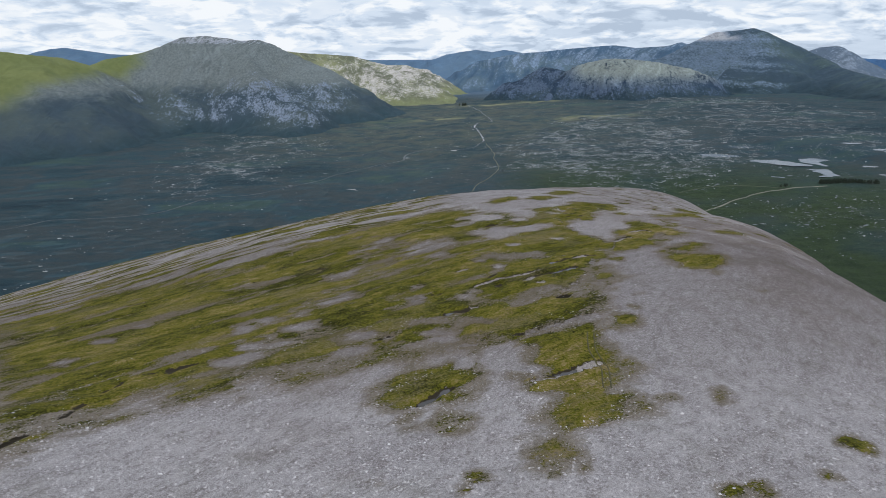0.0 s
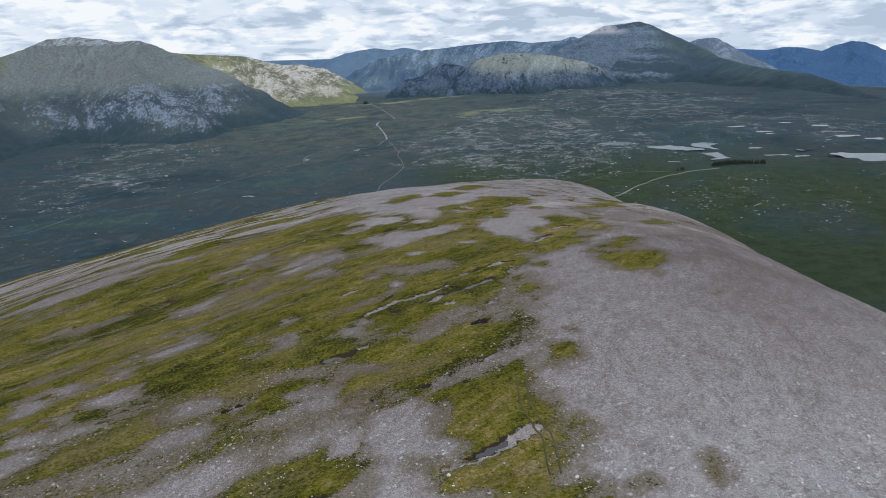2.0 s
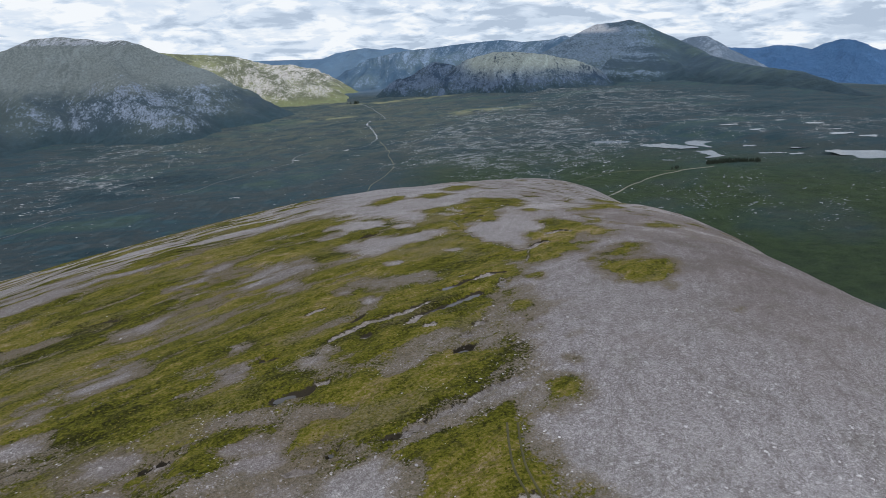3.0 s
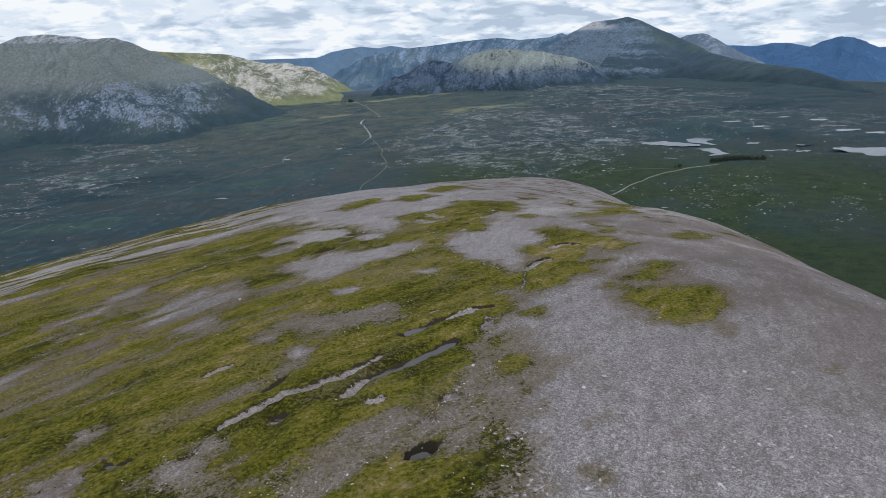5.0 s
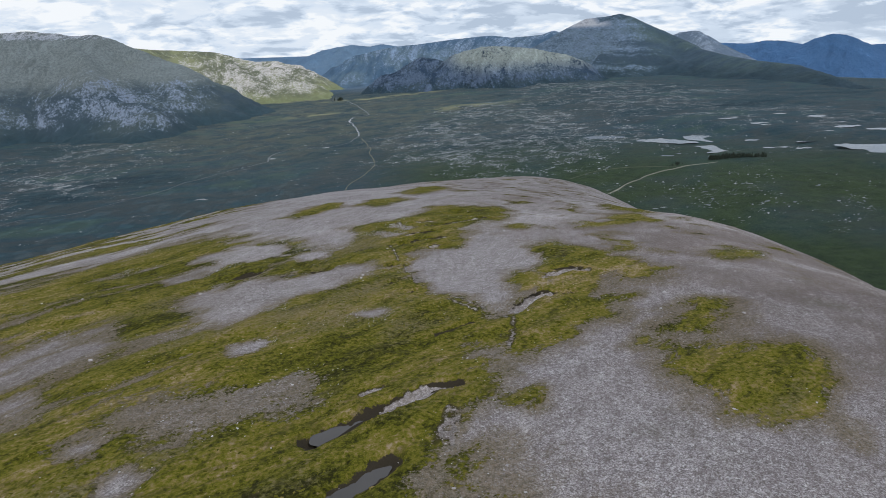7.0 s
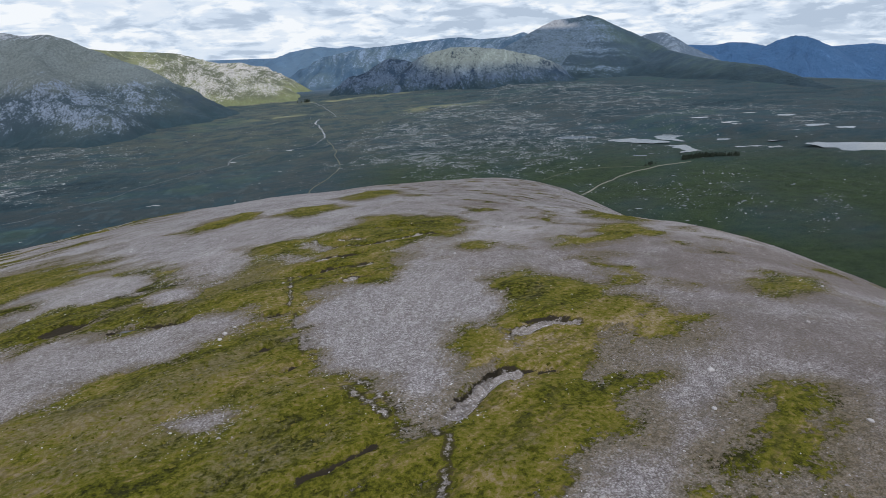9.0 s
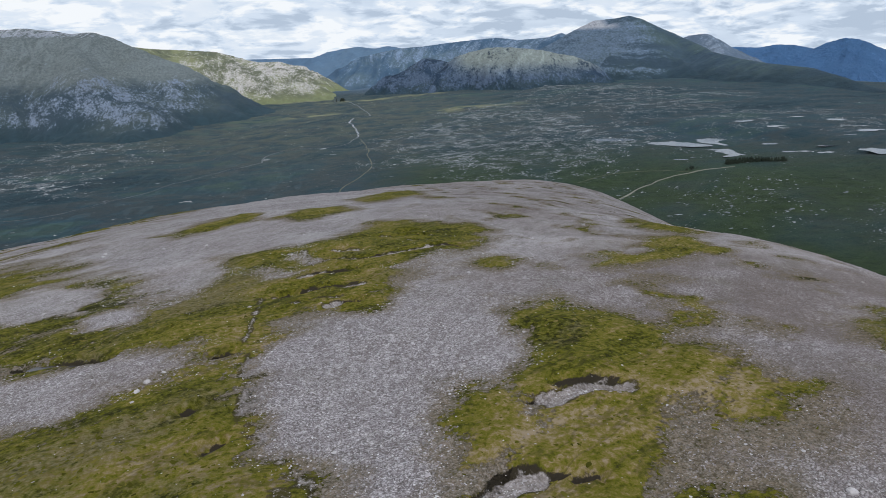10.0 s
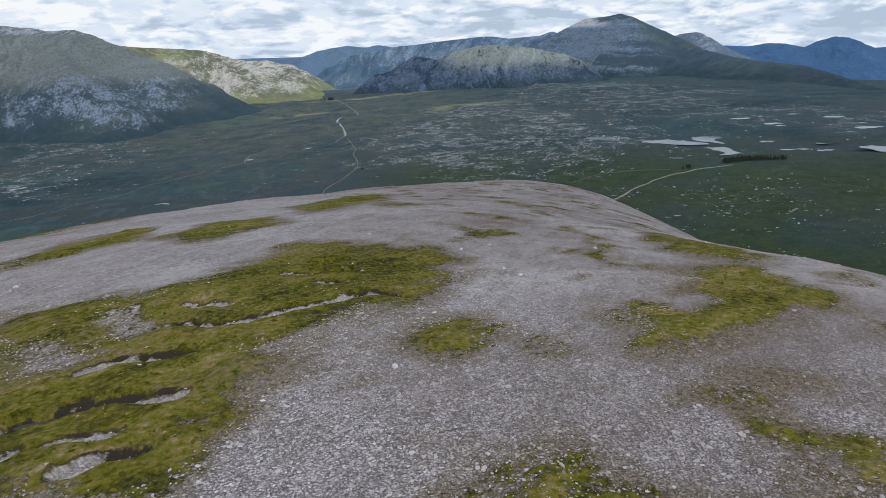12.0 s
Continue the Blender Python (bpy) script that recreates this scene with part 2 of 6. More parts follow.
def land_material():
    m, tree, bsdf = material("hill_and_moor")
    n = Nodes(tree)
    turf, moor, gravel, wet = (n.attribute(a) for a in ("turf", "moor", "gravel", "wet"))
    # loose pale quartzite
    sep, sep2 = n.n.new("ShaderNodeSeparateColor"), n.n.new("ShaderNodeSeparateColor")
    n.put(sep.inputs[0], n.cells(0.195))
    n.put(sep2.inputs[0], n.cells(0.09))
    stone = n.ramp(n.math("ADD", n.math("MULTIPLY", sep.outputs[0], 0.45), n.math("MULTIPLY", sep2.outputs[0], 0.55)),
                   (0.0, (0.181, 0.160, 0.164)), (0.35, (0.343, 0.309, 0.319)), (0.7, (0.500, 0.463, 0.479)), (1.0, (0.696, 0.662, 0.683)))
    gap = n.step(n.cells(0.10, output="Distance"), 0.42, 0.72)
    stone = n.mix(n.math("MULTIPLY", gap, 0.58), stone, (0.085, 0.070, 0.062))
    stone = weathered(n, stone)
    grain = n.math("ADD", n.math("MULTIPLY", n.noise(0.42, 4, 0.8), 0.6), n.math("MULTIPLY", n.noise(1.7, 4, 0.7, stretch=(2.0, 0.8, 1), turn=60), 0.4))
    stone = n.mix(n.math("MULTIPLY", n.step(grain, 0.53, 0.40), 0.55), stone, (0.165, 0.138, 0.128))
    stone = n.mix(n.math("MULTIPLY", n.step(grain, 0.54, 0.66), 0.4), stone, (0.66, 0.61, 0.60))
    # moss and sedge turf
    def off(noise_, gain):
        return n.math("MULTIPLY", n.math("SUBTRACT", noise_, 0.5), gain)

    tone = n.math("ADD", 0.5, n.math("ADD", off(n.noise(15, 5, 0.62, stretch=(2.2, 0.8, 1), turn=33), 0.9),
                                     n.math("ADD", off(n.noise(2.4, 5, 0.68, stretch=(1.8, 0.8, 1), turn=33), 0.9), off(n.noise(0.4, 4, 0.75), 1.15))))
    grass = n.ramp(tone, (0.26, (0.020, 0.020, 0.005)), (0.41, (0.059, 0.060, 0.007)), (0.54, (0.108, 0.101, 0.013)), (0.67, (0.162, 0.125, 0.040)), (0.83, (0.245, 0.190, 0.125)))
    tuft = n.noise(0.4, 3, 0.7)
    rill = n.math("ABSOLUTE", n.math("SUBTRACT", n.noise(5, 4, 0.6, stretch=(3.0, 0.8, 1), turn=33), 0.5))
    grass = n.mix(n.math("MULTIPLY", n.math("SUBTRACT", 1.0, n.step(rill, 0.004, 0.022)), 0.35), grass, (0.034, 0.030, 0.014))
    sere = n.math("MULTIPLY", n.step(n.math("ADD", n.noise(12, 5, 0.65, stretch=(2.0, 0.9, 1), turn=33), off(tuft, 0.35)), 0.52, 0.66), 0.7)
    grass = n.mix(sere, grass, n.mix(n.step(n.noise(0.35, 4, 0.75), 0.4, 0.62), (0.082, 0.066, 0.022), (0.175, 0.145, 0.095)))
    edge = n.math("ADD", turf, n.math("ADD", off(n.noise(9, 5, 0.65, stretch=(2.6, 0.8, 1), turn=33), 2.3),
                                      n.math("ADD", off(n.noise(2.2, 5, 0.68, stretch=(1.8, 0.8, 1), turn=33), 1.8), off(n.noise(0.35, 3, 0.75), 2.0))))
    mask = n.step(edge, -0.12, 0.2)
    thin = n.step(n.math("ADD", turf, off(n.noise(1.6, 5, 0.7, stretch=(1.8, 0.8, 1), turn=33), 1.1)), -1.0, -0.1)
    col = n.mix(n.math("MULTIPLY", thin, 0.66), stone, n.mix(n.step(n.noise(0.3, 4, 0.75), 0.4, 0.6), (0.098, 0.076, 0.026), (0.225, 0.174, 0.108)))
    col = n.mix(mask, col, grass)
    peat = n.step(n.math("ADD", wet, off(n.noise(0.9, 5, 0.7), 1.5)), 0.45, 0.62)
    col = n.mix(peat, col, (0.032, 0.026, 0.018))
    worn = n.math("ADD", gravel, n.math("ADD", off(n.noise(0.8, 5, 0.72), 1.6), off(n.noise(2.8, 4, 0.65, stretch=(1.8, 0.8, 1), turn=33), 1.3)))
    rim = n.math("MULTIPLY", n.math("MULTIPLY", n.step(worn, 0.22, 0.36), n.step(gravel, 0.05, 0.2)), mask)
    col = n.mix(n.math("MULTIPLY", rim, 0.75), col, (0.030, 0.024, 0.014))
    grit = n.step(worn, 0.42, 0.66)
    col = n.mix(n.math("MULTIPLY", grit, 0.9), col, n.mix(0.5, stone, n.mix(n.step(n.noise(0.6, 4, 0.7), 0.38, 0.6), (0.11, 0.09, 0.075), (0.27, 0.235, 0.215))))
    # heather moor of the valley, its colours shifted blue for the haze
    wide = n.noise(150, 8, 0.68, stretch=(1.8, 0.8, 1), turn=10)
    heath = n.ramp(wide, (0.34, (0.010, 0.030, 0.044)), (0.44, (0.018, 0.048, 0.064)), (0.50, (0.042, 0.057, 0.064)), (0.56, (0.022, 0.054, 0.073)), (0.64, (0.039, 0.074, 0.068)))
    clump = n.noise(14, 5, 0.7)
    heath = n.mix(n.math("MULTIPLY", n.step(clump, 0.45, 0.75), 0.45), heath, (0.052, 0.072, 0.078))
    heath = n.mix(n.math("MULTIPLY", n.attribute("grassy"), 0.95), heath, n.ramp(clump, (0.35, (0.018, 0.036, 0.012)), (0.7, (0.040, 0.066, 0.022))))
    # patches of sun on the glen floor, mixed in as a pale colour
    heath = n.mix(n.math("MULTIPLY", n.attribute("sunlit_flats"), n.step(n.noise(40, 5, 0.65), 0.35, 0.6)), heath, (0.27, 0.265, 0.145))
    slab = n.attribute("slab")
    crops = n.math("ADD", n.math("ADD", 0.035, n.math("MULTIPLY", slab, 0.17)), n.math("SUBTRACT", n.noise(5.5, 6, 0.80, stretch=(2.0, 0.9, 1), turn=12), 0.5))
    rock = n.ramp(n.noise(5, 4, 0.7), (0.3, (0.10, 0.12, 0.135)), (0.7, (0.24, 0.265, 0.285)))
    heath = n.mix(n.math("MULTIPLY", n.step(crops, 0.26, 0.31), 0.9), heath, rock)
    # bluer with distance from the origin: haze put into the ground colour
    heath = n.mix(n.attribute("far_haze"), heath, n.ramp(n.noise(300, 6, 0.65, stretch=(2, 0.7, 1), turn=-35), (0.35, (0.060, 0.105, 0.165)), (0.6, (0.085, 0.130, 0.185)), (0.72, (0.16, 0.19, 0.21))))
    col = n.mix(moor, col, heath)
    n.put(bsdf.inputs["Base Color"], col)
    n.put(bsdf.inputs["Roughness"], n.mix(peat, (0.95, 0.95, 0.95), (0.8, 0.8, 0.8)))
    n.put(bsdf.inputs["Specular IOR Level"], n.math("ADD", 0.06, n.math("MULTIPLY", moor, 0.2)))
    rough = n.math("ADD", n.math("MULTIPLY", n.math("SUBTRACT", 1.0, mask), n.math("ADD", n.math("MULTIPLY", sep.outputs[1], 0.35), n.math("SUBTRACT", n.math("MULTIPLY", sep2.outputs[1], 0.25), n.math("MULTIPLY", gap, 0.3)))),
                   n.math("MULTIPLY", mask, n.math("ADD", n.math("MULTIPLY", tuft, 0.25), n.math("MULTIPLY", n.noise(2.2, 4, 0.6), 0.7))))
    rough = n.math("ADD", rough, n.math("MULTIPLY", moor, n.math("ADD", n.math("MULTIPLY", clump, 8.0), n.math("MULTIPLY", n.noise(38, 6, 0.65, stretch=(1.8, 0.8, 1), turn=12), 16.0))))
    n.put(bsdf.inputs["Normal"], n.bump(rough, 0.9, 0.5))
    return m


def spaced(low, fine_low, fine_high, high, fine, step, left, right, growth_left, growth_right):
    """Coordinates: even steps from low to high, finer ones between, then growing steps out to left and right."""
    mid = np.concatenate([np.arange(low, fine_low, step), np.arange(fine_low, fine_high, fine), np.arange(fine_high, high + step / 2, step)])
    high = mid[-1]

    def out(start, end, growth):
        vals, s, p = [], step, start
        while p < end:
            s *= growth
            p += s
            vals.append(p)
        return np.array(vals)

    a = -out(-low, -left, growth_left)[::-1]
    return np.concatenate([a, mid, out(high, right, growth_right)])


def sheet(name, X, Y, Z, mat, attributes=None):
    """A grid mesh over arrays of one shape."""
    r, c = X.shape
    i = np.arange(r * c).reshape(r, c)
    quads = np.stack([i[:-1, :-1], i[:-1, 1:], i[1:, 1:], i[1:, :-1]], -1).reshape(-1, 4)
    me = bpy.data.meshes.new(name)
    me.vertices.add(r * c)
    me.vertices.foreach_set("co", np.stack([X, Y, Z], -1).astype(np.float32).ravel())
    me.loops.add(quads.size)
    me.loops.foreach_set("vertex_index", quads.astype(np.int32).ravel())
    me.polygons.add(len(quads))
    me.polygons.foreach_set("loop_start", np.arange(0, quads.size, 4, dtype=np.int32))
    me.polygons.foreach_set("use_smooth", np.ones(len(quads), dtype=bool))
    for key, value in (attributes or {}).items():
        a = me.attributes.new(key, "FLOAT", "POINT")
        a.data.foreach_set("value", value.astype(np.float32).ravel())
    me.update(calc_edges=True)
    me.validate()
    me.materials.append(mat)
    return new(name, me)


def inside_distance(X, Y, outline):
    """Signed distance to a closed outline, positive inside."""
    pts = np.array(outline, float)
    best, inside = np.full(X.shape, 1e9), np.zeros(X.shape, bool)
    for (ax, ay), (bx, by) in zip(pts, np.roll(pts, -1, 0)):
        dx, dy = bx - ax, by - ay
        t = np.clip(((X - ax) * dx + (Y - ay) * dy) / (dx * dx + dy * dy + 1e-9), 0, 1)
        best = np.minimum(best, np.hypot(X - ax - t * dx, Y - ay - t * dy))
        if abs(dy) > 1e-9:
            inside ^= ((ay > Y) != (by > Y)) & (X < dx * (Y - ay) / dy + ax)
    return np.where(inside, best, -best)


def line_distance(X, Y, line):
    best = np.full(X.shape, 1e9)
    for (ax, ay), (bx, by) in zip(line, line[1:]):
        dx, dy = bx - ax, by - ay
        t = np.clip(((X - ax) * dx + (Y - ay) * dy) / (dx * dx + dy * dy + 1e-9), 0, 1)
        best = np.minimum(best, np.hypot(X - ax - t * dx, Y - ay - t * dy))
    return best


def near_box(X, Y, pts, reach):
    pts = np.array(pts)
    (x0, y0), (x1, y1) = pts.min(0) - reach, pts.max(0) + reach
    return (X > x0) & (X < x1) & (Y > y0) & (Y < y1)


PATCHES, STRIPS = [], []


def turf(soft, outline):
    PATCHES.append((1, soft, outline))


def scree(soft, outline):
    PATCHES.append((-1, soft, outline))


def thin(soft, outline):
    PATCHES.append((0, soft, outline))


def grit(half, line):
    STRIPS.append(("grit", half, line))


def worn(half, line):
    STRIPS.append(("worn", half, line))


def pool(half, line):
    STRIPS.append(("pool", half, line))


def peat(half, line):
    STRIPS.append(("peat", half, line))


def lay_cover():
    """Where moss turf, bare stones, washed-out gravel, peat and pools lie on the hilltop."""
    turf(3.0, [(-53.0, 62.8), (-50.1, 67.7), (-46.1, 73.6), (-44.9, 78.9), (-41.0, 81.5), (-36.5, 77.9), (-32.3, 80.0), (-30.6, 83.7), (-22.3, 81.7), (-15.9, 84.3), (-11.9, 87.1), (-7.5, 87.7), (-3.4, 84.8), (0.6, 89.7), (6.1, 90.7), (13.2, 92.5), (21.7, 100.5), (27.6, 104.4), (27.5, 111.1), (30.4, 118.5), (35.8, 121.6), (34.5, 127.4), (40.1, 142.7), (40.9, 154.2), (35.6, 172.8), (21.6, 196.8), (3.3, 217.5), (-16.5, 206.3), (-32.5, 184.2), (-43.8, 172.2), (-50.0, 158.7), (-58.9, 157.2), (-74.6, 157.0), (-92.1, 159.7), (-107.3, 157.8), (-111.2, 141.1)])
    scree(1.5, [(-48.7, 181.7), (-43.4, 202.8), (-37.1, 211.5), (-27.0, 196.2), (-28.7, 182.5), (-38.8, 180.6), (-44.5, 175.1)])
    scree(1.5, [(-12.4, 152.5), (-6.9, 162.3), (1.0, 169.1), (3.2, 156.0), (0.8, 146.0), (-6.3, 147.7), (-9.9, 148.3)])
    scree(1.5, [(-28.8, 121.6), (-27.5, 130.5), (-20.0, 127.4), (-17.0, 119.5), (-21.1, 115.7), (-25.9, 116.4)])
    scree(1.2, [(-66.0, 118.7), (-63.3, 121.8), (-59.6, 116.6), (-62.2, 114.5)])
    scree(1.2, [(-132.6, 169.3), (-124.0, 169.7), (-118.2, 174.3), (-102.0, 162.3), (-95.8, 149.5), (-103.6, 147.4), (-109.3, 142.5), (-112.3, 142.5)])
    scree(1.0, [(-70.9, 112.3), (-65.8, 112.4), (-64.8, 109.5), (-69.0, 109.9)])
    scree(1.0, [(-70.1, 100.1), (-67.3, 100.6), (-65.3, 96.4), (-67.6, 96.9)])
    scree(1.0, [(-42.2, 109.4), (-38.4, 111.3), (-34.2, 108.5), (-36.4, 104.8), (-39.9, 104.3)])
    scree(1.0, [(-30.2, 105.9), (-24.0, 106.9), (-20.3, 104.0), (-24.8, 100.8), (-29.2, 102.0)])
    scree(1.0, [(-17.5, 100.0), (-12.4, 99.5), (-11.5, 95.9), (-16.4, 95.8)])
    scree(1.0, [(-36.6, 99.1), (-28.5, 99.2), (-22.3, 98.6), (-23.6, 95.3), (-31.0, 94.1), (-35.7, 94.9)])
    scree(1.0, [(-39.9, 91.9), (-33.5, 95.8), (-28.4, 91.8), (-31.9, 87.7), (-36.5, 87.8)])
    thin(2.0, [(-34.0, 86.0), (-23.8, 88.1), (-13.6, 93.0), (-2.3, 94.5), (6.2, 93.3), (-0.4, 89.4), (-11.9, 87.1), (-22.4, 82.1), (-30.6, 83.7)])
    turf(1.5, [(-9.3, 74.6), (-7.6, 78.3), (-5.4, 81.9), (-2.0, 83.1), (1.4, 84.6), (5.1, 81.6), (5.2, 76.5), (2.0, 74.0), (3.5, 72.0), (1.2, 70.8), (-1.8, 71.3), (-4.7, 70.8), (-7.0, 71.3)])
    turf(1.0, [(-5.6, 67.2), (-4.3, 69.7), (-2.8, 68.1), (-4.7, 64.7)])
    turf(1.0, [(-1.7, 66.2), (-0.6, 68.8), (1.2, 69.6), (3.6, 66.1), (1.1, 62.5), (-0.6, 63.9)])
    turf(1.5, [(9.8, 78.0), (12.1, 84.0), (14.2, 89.8), (19.0, 93.7), (25.1, 93.7), (25.8, 90.6), (27.6, 82.7), (25.2, 77.0), (23.3, 73.3), (25.8, 71.5), (25.3, 68.0), (23.7, 69.5), (21.8, 66.7), (18.6, 63.5), (15.5, 61.7), (13.5, 58.0), (13.8, 56.5), (10.3, 53.7), (9.2, 56.1), (10.3, 59.5), (13.2, 61.6), (13.4, 66.3), (14.9, 70.9), (11.4, 74.9)])
    turf(1.0, [(26.6, 96.0), (31.0, 101.4), (33.7, 97.0), (29.4, 93.8)])
    scree(1.0, [(5.6, 90.1), (10.2, 90.3), (12.1, 84.0), (9.9, 78.9), (7.8, 79.1), (5.6, 82.6)])
    turf(0.7, [(35.9, 74.2), (38.8, 76.1), (39.1, 73.7), (36.0, 70.7)])
    turf(0.6, [(27.2, 71.0), (30.7, 72.5), (30.4, 70.7), (28.0, 70.2)])
    turf(0.7, [(46.3, 62.8), (48.7, 63.8), (49.3, 60.9), (47.7, 59.4), (46.0, 60.8)])
    turf(0.6, [(38.2, 52.9), (39.7, 53.5), (39.4, 51.5), (37.6, 50.8)])
    turf(0.6, [(26.8, 49.3), (28.1, 50.1), (27.9, 48.1), (26.5, 47.4)])
    turf(0.6, [(30.3, 49.8), (31.4, 50.2), (31.2, 48.3), (29.7, 47.5)])
    turf(0.6, [(2.7, 52.7), (3.8, 53.3), (4.4, 51.5), (3.1, 50.7)])
    turf(0.5, [(1.5, 49.5), (2.5, 50.0), (2.7, 48.4), (1.8, 47.9)])
    thin(0.6, [(-7.2, 51.2), (-5.8, 51.5), (-5.2, 50.2), (-6.8, 50.2)])
    turf(0.5, [(14.3, 53.6), (15.3, 54.1), (15.2, 52.4), (14.2, 51.9)])
    pool(0.7, [(-3.3, 71.6), (-1.4, 73.1), (0.9, 76.1)])
    pool(0.55, [(16.0, 78.9), (18.6, 79.9), (20.4, 80.9)])
    grit(0.4, [(12.5, 77.5), (16.1, 77.7), (21.1, 80.0), (23.3, 81.8)])
    peat(0.8, [(-44.1, 88.4), (-42.5, 90.2), (-40.9, 90.9)])
    peat(0.5, [(-51.8, 82.3), (-50.1, 84.1), (-50.4, 85.5)])
    peat(0.5, [(-52.6, 73.5), (-52.6, 76.6), (-51.8, 78.0)])
    peat(0.7, [(-54.4, 64.7), (-53.5, 67.5)])
    peat(0.3, [(-50.1, 88.4), (-46.9, 88.5), (-44.6, 89.6)])
    peat(0.5, [(-94.8, 122.7), (-90.7, 121.3)])
    turf(1.2, [(13.8, 78.5), (16.1, 80.7), (18.1, 82.6), (21.0, 83.7), (24.4, 83.7), (27.0, 84.8), (27.4, 82.3), (25.4, 78.3), (24.7, 75.9)])
    turf(1.2, [(12.3, 92.0), (17.4, 93.9), (23.1, 96.3), (26.6, 98.0), (26.4, 93.9), (25.4, 87.0), (26.0, 84.4), (21.2, 84.1), (18.2, 83.1), (16.1, 86.2), (14.2, 88.6)])
    thin(1.0, [(25.8, 94.1), (28.1, 94.2), (32.4, 95.8), (34.4, 99.5), (33.2, 101.8), (28.7, 101.5), (25.0, 98.5)])
    turf(0.8, [(30.2, 96.5), (32.4, 95.8), (34.4, 99.5), (33.0, 101.4), (29.8, 100.5)])
    turf(2.0, [(7.8, 100.3), (13.5, 104.0), (19.7, 106.5), (25.0, 110.0), (27.5, 107.8), (28.5, 103.2), (22.5, 99.3), (18.0, 96.8), (13.7, 93.7), (10.5, 92.5), (6.3, 91.2), (5.2, 93.7)])
    scree(1.2, [(5.5, 88.6), (8.1, 90.7), (11.1, 91.7), (13.4, 88.9), (12.8, 86.3), (13.5, 83.4), (14.7, 81.1), (13.8, 78.5), (5.2, 81.1), (5.1, 84.8)])
    scree(1.5, [(-29.2, 125.1), (-26.2, 128.2), (-19.8, 123.5), (-17.4, 117.2), (-20.0, 115.8), (-24.9, 115.2), (-28.3, 120.4)])
    scree(1.5, [(9.0, 175.1), (15.7, 177.0), (25.1, 175.3), (32.2, 173.1), (29.0, 166.2), (17.2, 162.1), (11.1, 160.9)])
    scree(1.5, [(-12.1, 158.4), (-5.0, 169.5), (2.7, 163.6), (3.4, 155.1), (-5.9, 152.6), (-11.5, 153.3)])
    scree(1.2, [(-25.4, 163.0), (-21.7, 167.6), (-18.7, 170.8), (-15.8, 160.3), (-20.1, 158.9)])
    scree(1.2, [(-30.7, 142.7), (-25.4, 144.8), (-18.9, 147.0), (-16.1, 145.8), (-16.9, 142.0), (-22.2, 139.7), (-27.4, 138.0)])
    scree(1.5, [(-52.8, 196.8), (-44.9, 208.3), (-32.3, 199.9), (-27.5, 184.2), (-33.8, 178.4), (-41.4, 178.5)])
    scree(2.0, [(-97.5, 228.0), (-85.4, 223.4), (-61.3, 200.5), (-46.4, 176.9), (-43.6, 166.7), (-47.3, 161.8), (-52.5, 158.7), (-59.3, 155.3)])
    scree(0.8, [(-7.2, 115.7), (-4.3, 117.2), (-3.0, 115.2), (-4.6, 112.8), (-6.7, 111.8)])
    scree(0.8, [(2.0, 116.1), (6.8, 114.9), (6.0, 111.6), (2.9, 111.9)])
    scree(0.8, [(-11.2, 96.9), (-10.2, 98.0), (-7.8, 98.0), (-8.5, 95.2), (-10.2, 95.1)])
    scree(1.0, [(-18.7, 96.9), (-13.6, 99.6), (-9.0, 97.8), (-12.6, 95.7), (-18.1, 95.2)])
    scree(1.0, [(-18.0, 91.7), (-13.4, 94.4), (-9.6, 92.4), (-13.6, 89.5), (-16.6, 89.2)])
    scree(1.0, [(-2.0, 94.8), (2.8, 95.6), (5.2, 92.0), (1.7, 91.9), (-1.8, 93.0)])
    scree(1.2, [(-0.1, 86.8), (5.2, 88.6), (5.2, 81.1), (1.3, 82.2)])
    scree(1.0, [(-38.1, 113.0), (-33.9, 113.0), (-30.6, 110.1), (-33.4, 107.6), (-35.0, 107.1)])
    scree(1.0, [(-32.6, 102.2), (-30.4, 102.6), (-28.1, 99.1), (-29.7, 96.5)])
    scree(1.0, [(-30.8, 115.5), (-26.2, 114.8), (-25.7, 111.4), (-28.8, 110.7)])
    scree(1.0, [(-5.4, 98.4), (0.1, 98.7), (3.4, 96.0), (-0.9, 95.6), (-4.4, 95.4)])
    thin(1.5, [(-8.7, 106.4), (5.2, 105.0), (8.5, 100.1), (2.7, 97.9), (-6.3, 99.9)])
    thin(1.5, [(12.9, 112.9), (21.6, 117.3), (27.9, 115.3), (25.7, 109.8), (16.9, 107.8), (11.6, 106.2)])
    thin(1.0, [(28.5, 117.7), (31.6, 124.6), (36.8, 124.8), (35.3, 118.7), (32.1, 118.2)])
    turf(0.6, [(35.0, 105.7), (36.3, 105.1), (35.4, 103.8), (34.5, 104.4)])
    thin(0.8, [(36.0, 75.2), (38.9, 75.6), (39.1, 73.7), (35.7, 74.1)])
    pool(0.6, [(16.6, 79.3), (18.0, 80.0), (20.1, 81.0)])
    grit(0.6, [(19.2, 79.8), (21.4, 81.3), (23.6, 82.2)])
    grit(0.45, [(14.1, 94.4), (18.0, 96.8), (22.0, 98.8), (25.0, 101.0), (27.8, 102.2)])
    peat(0.4, [(11.6, 94.1), (13.7, 94.1)])
    pool(0.7, [(0.4, 105.4), (2.4, 106.1), (4.5, 106.4)])
    grit(0.3, [(4.5, 107.2), (6.6, 107.8)])
    grit(0.3, [(-7.1, 114.7), (-3.4, 115.8)])
    pool(0.4, [(-2.3, 117.2), (-0.4, 117.3)])
    pool(0.4, [(6.7, 93.4), (7.6, 94.0)])
    pool(0.5, [(22.3, 110.2), (24.5, 111.1)])
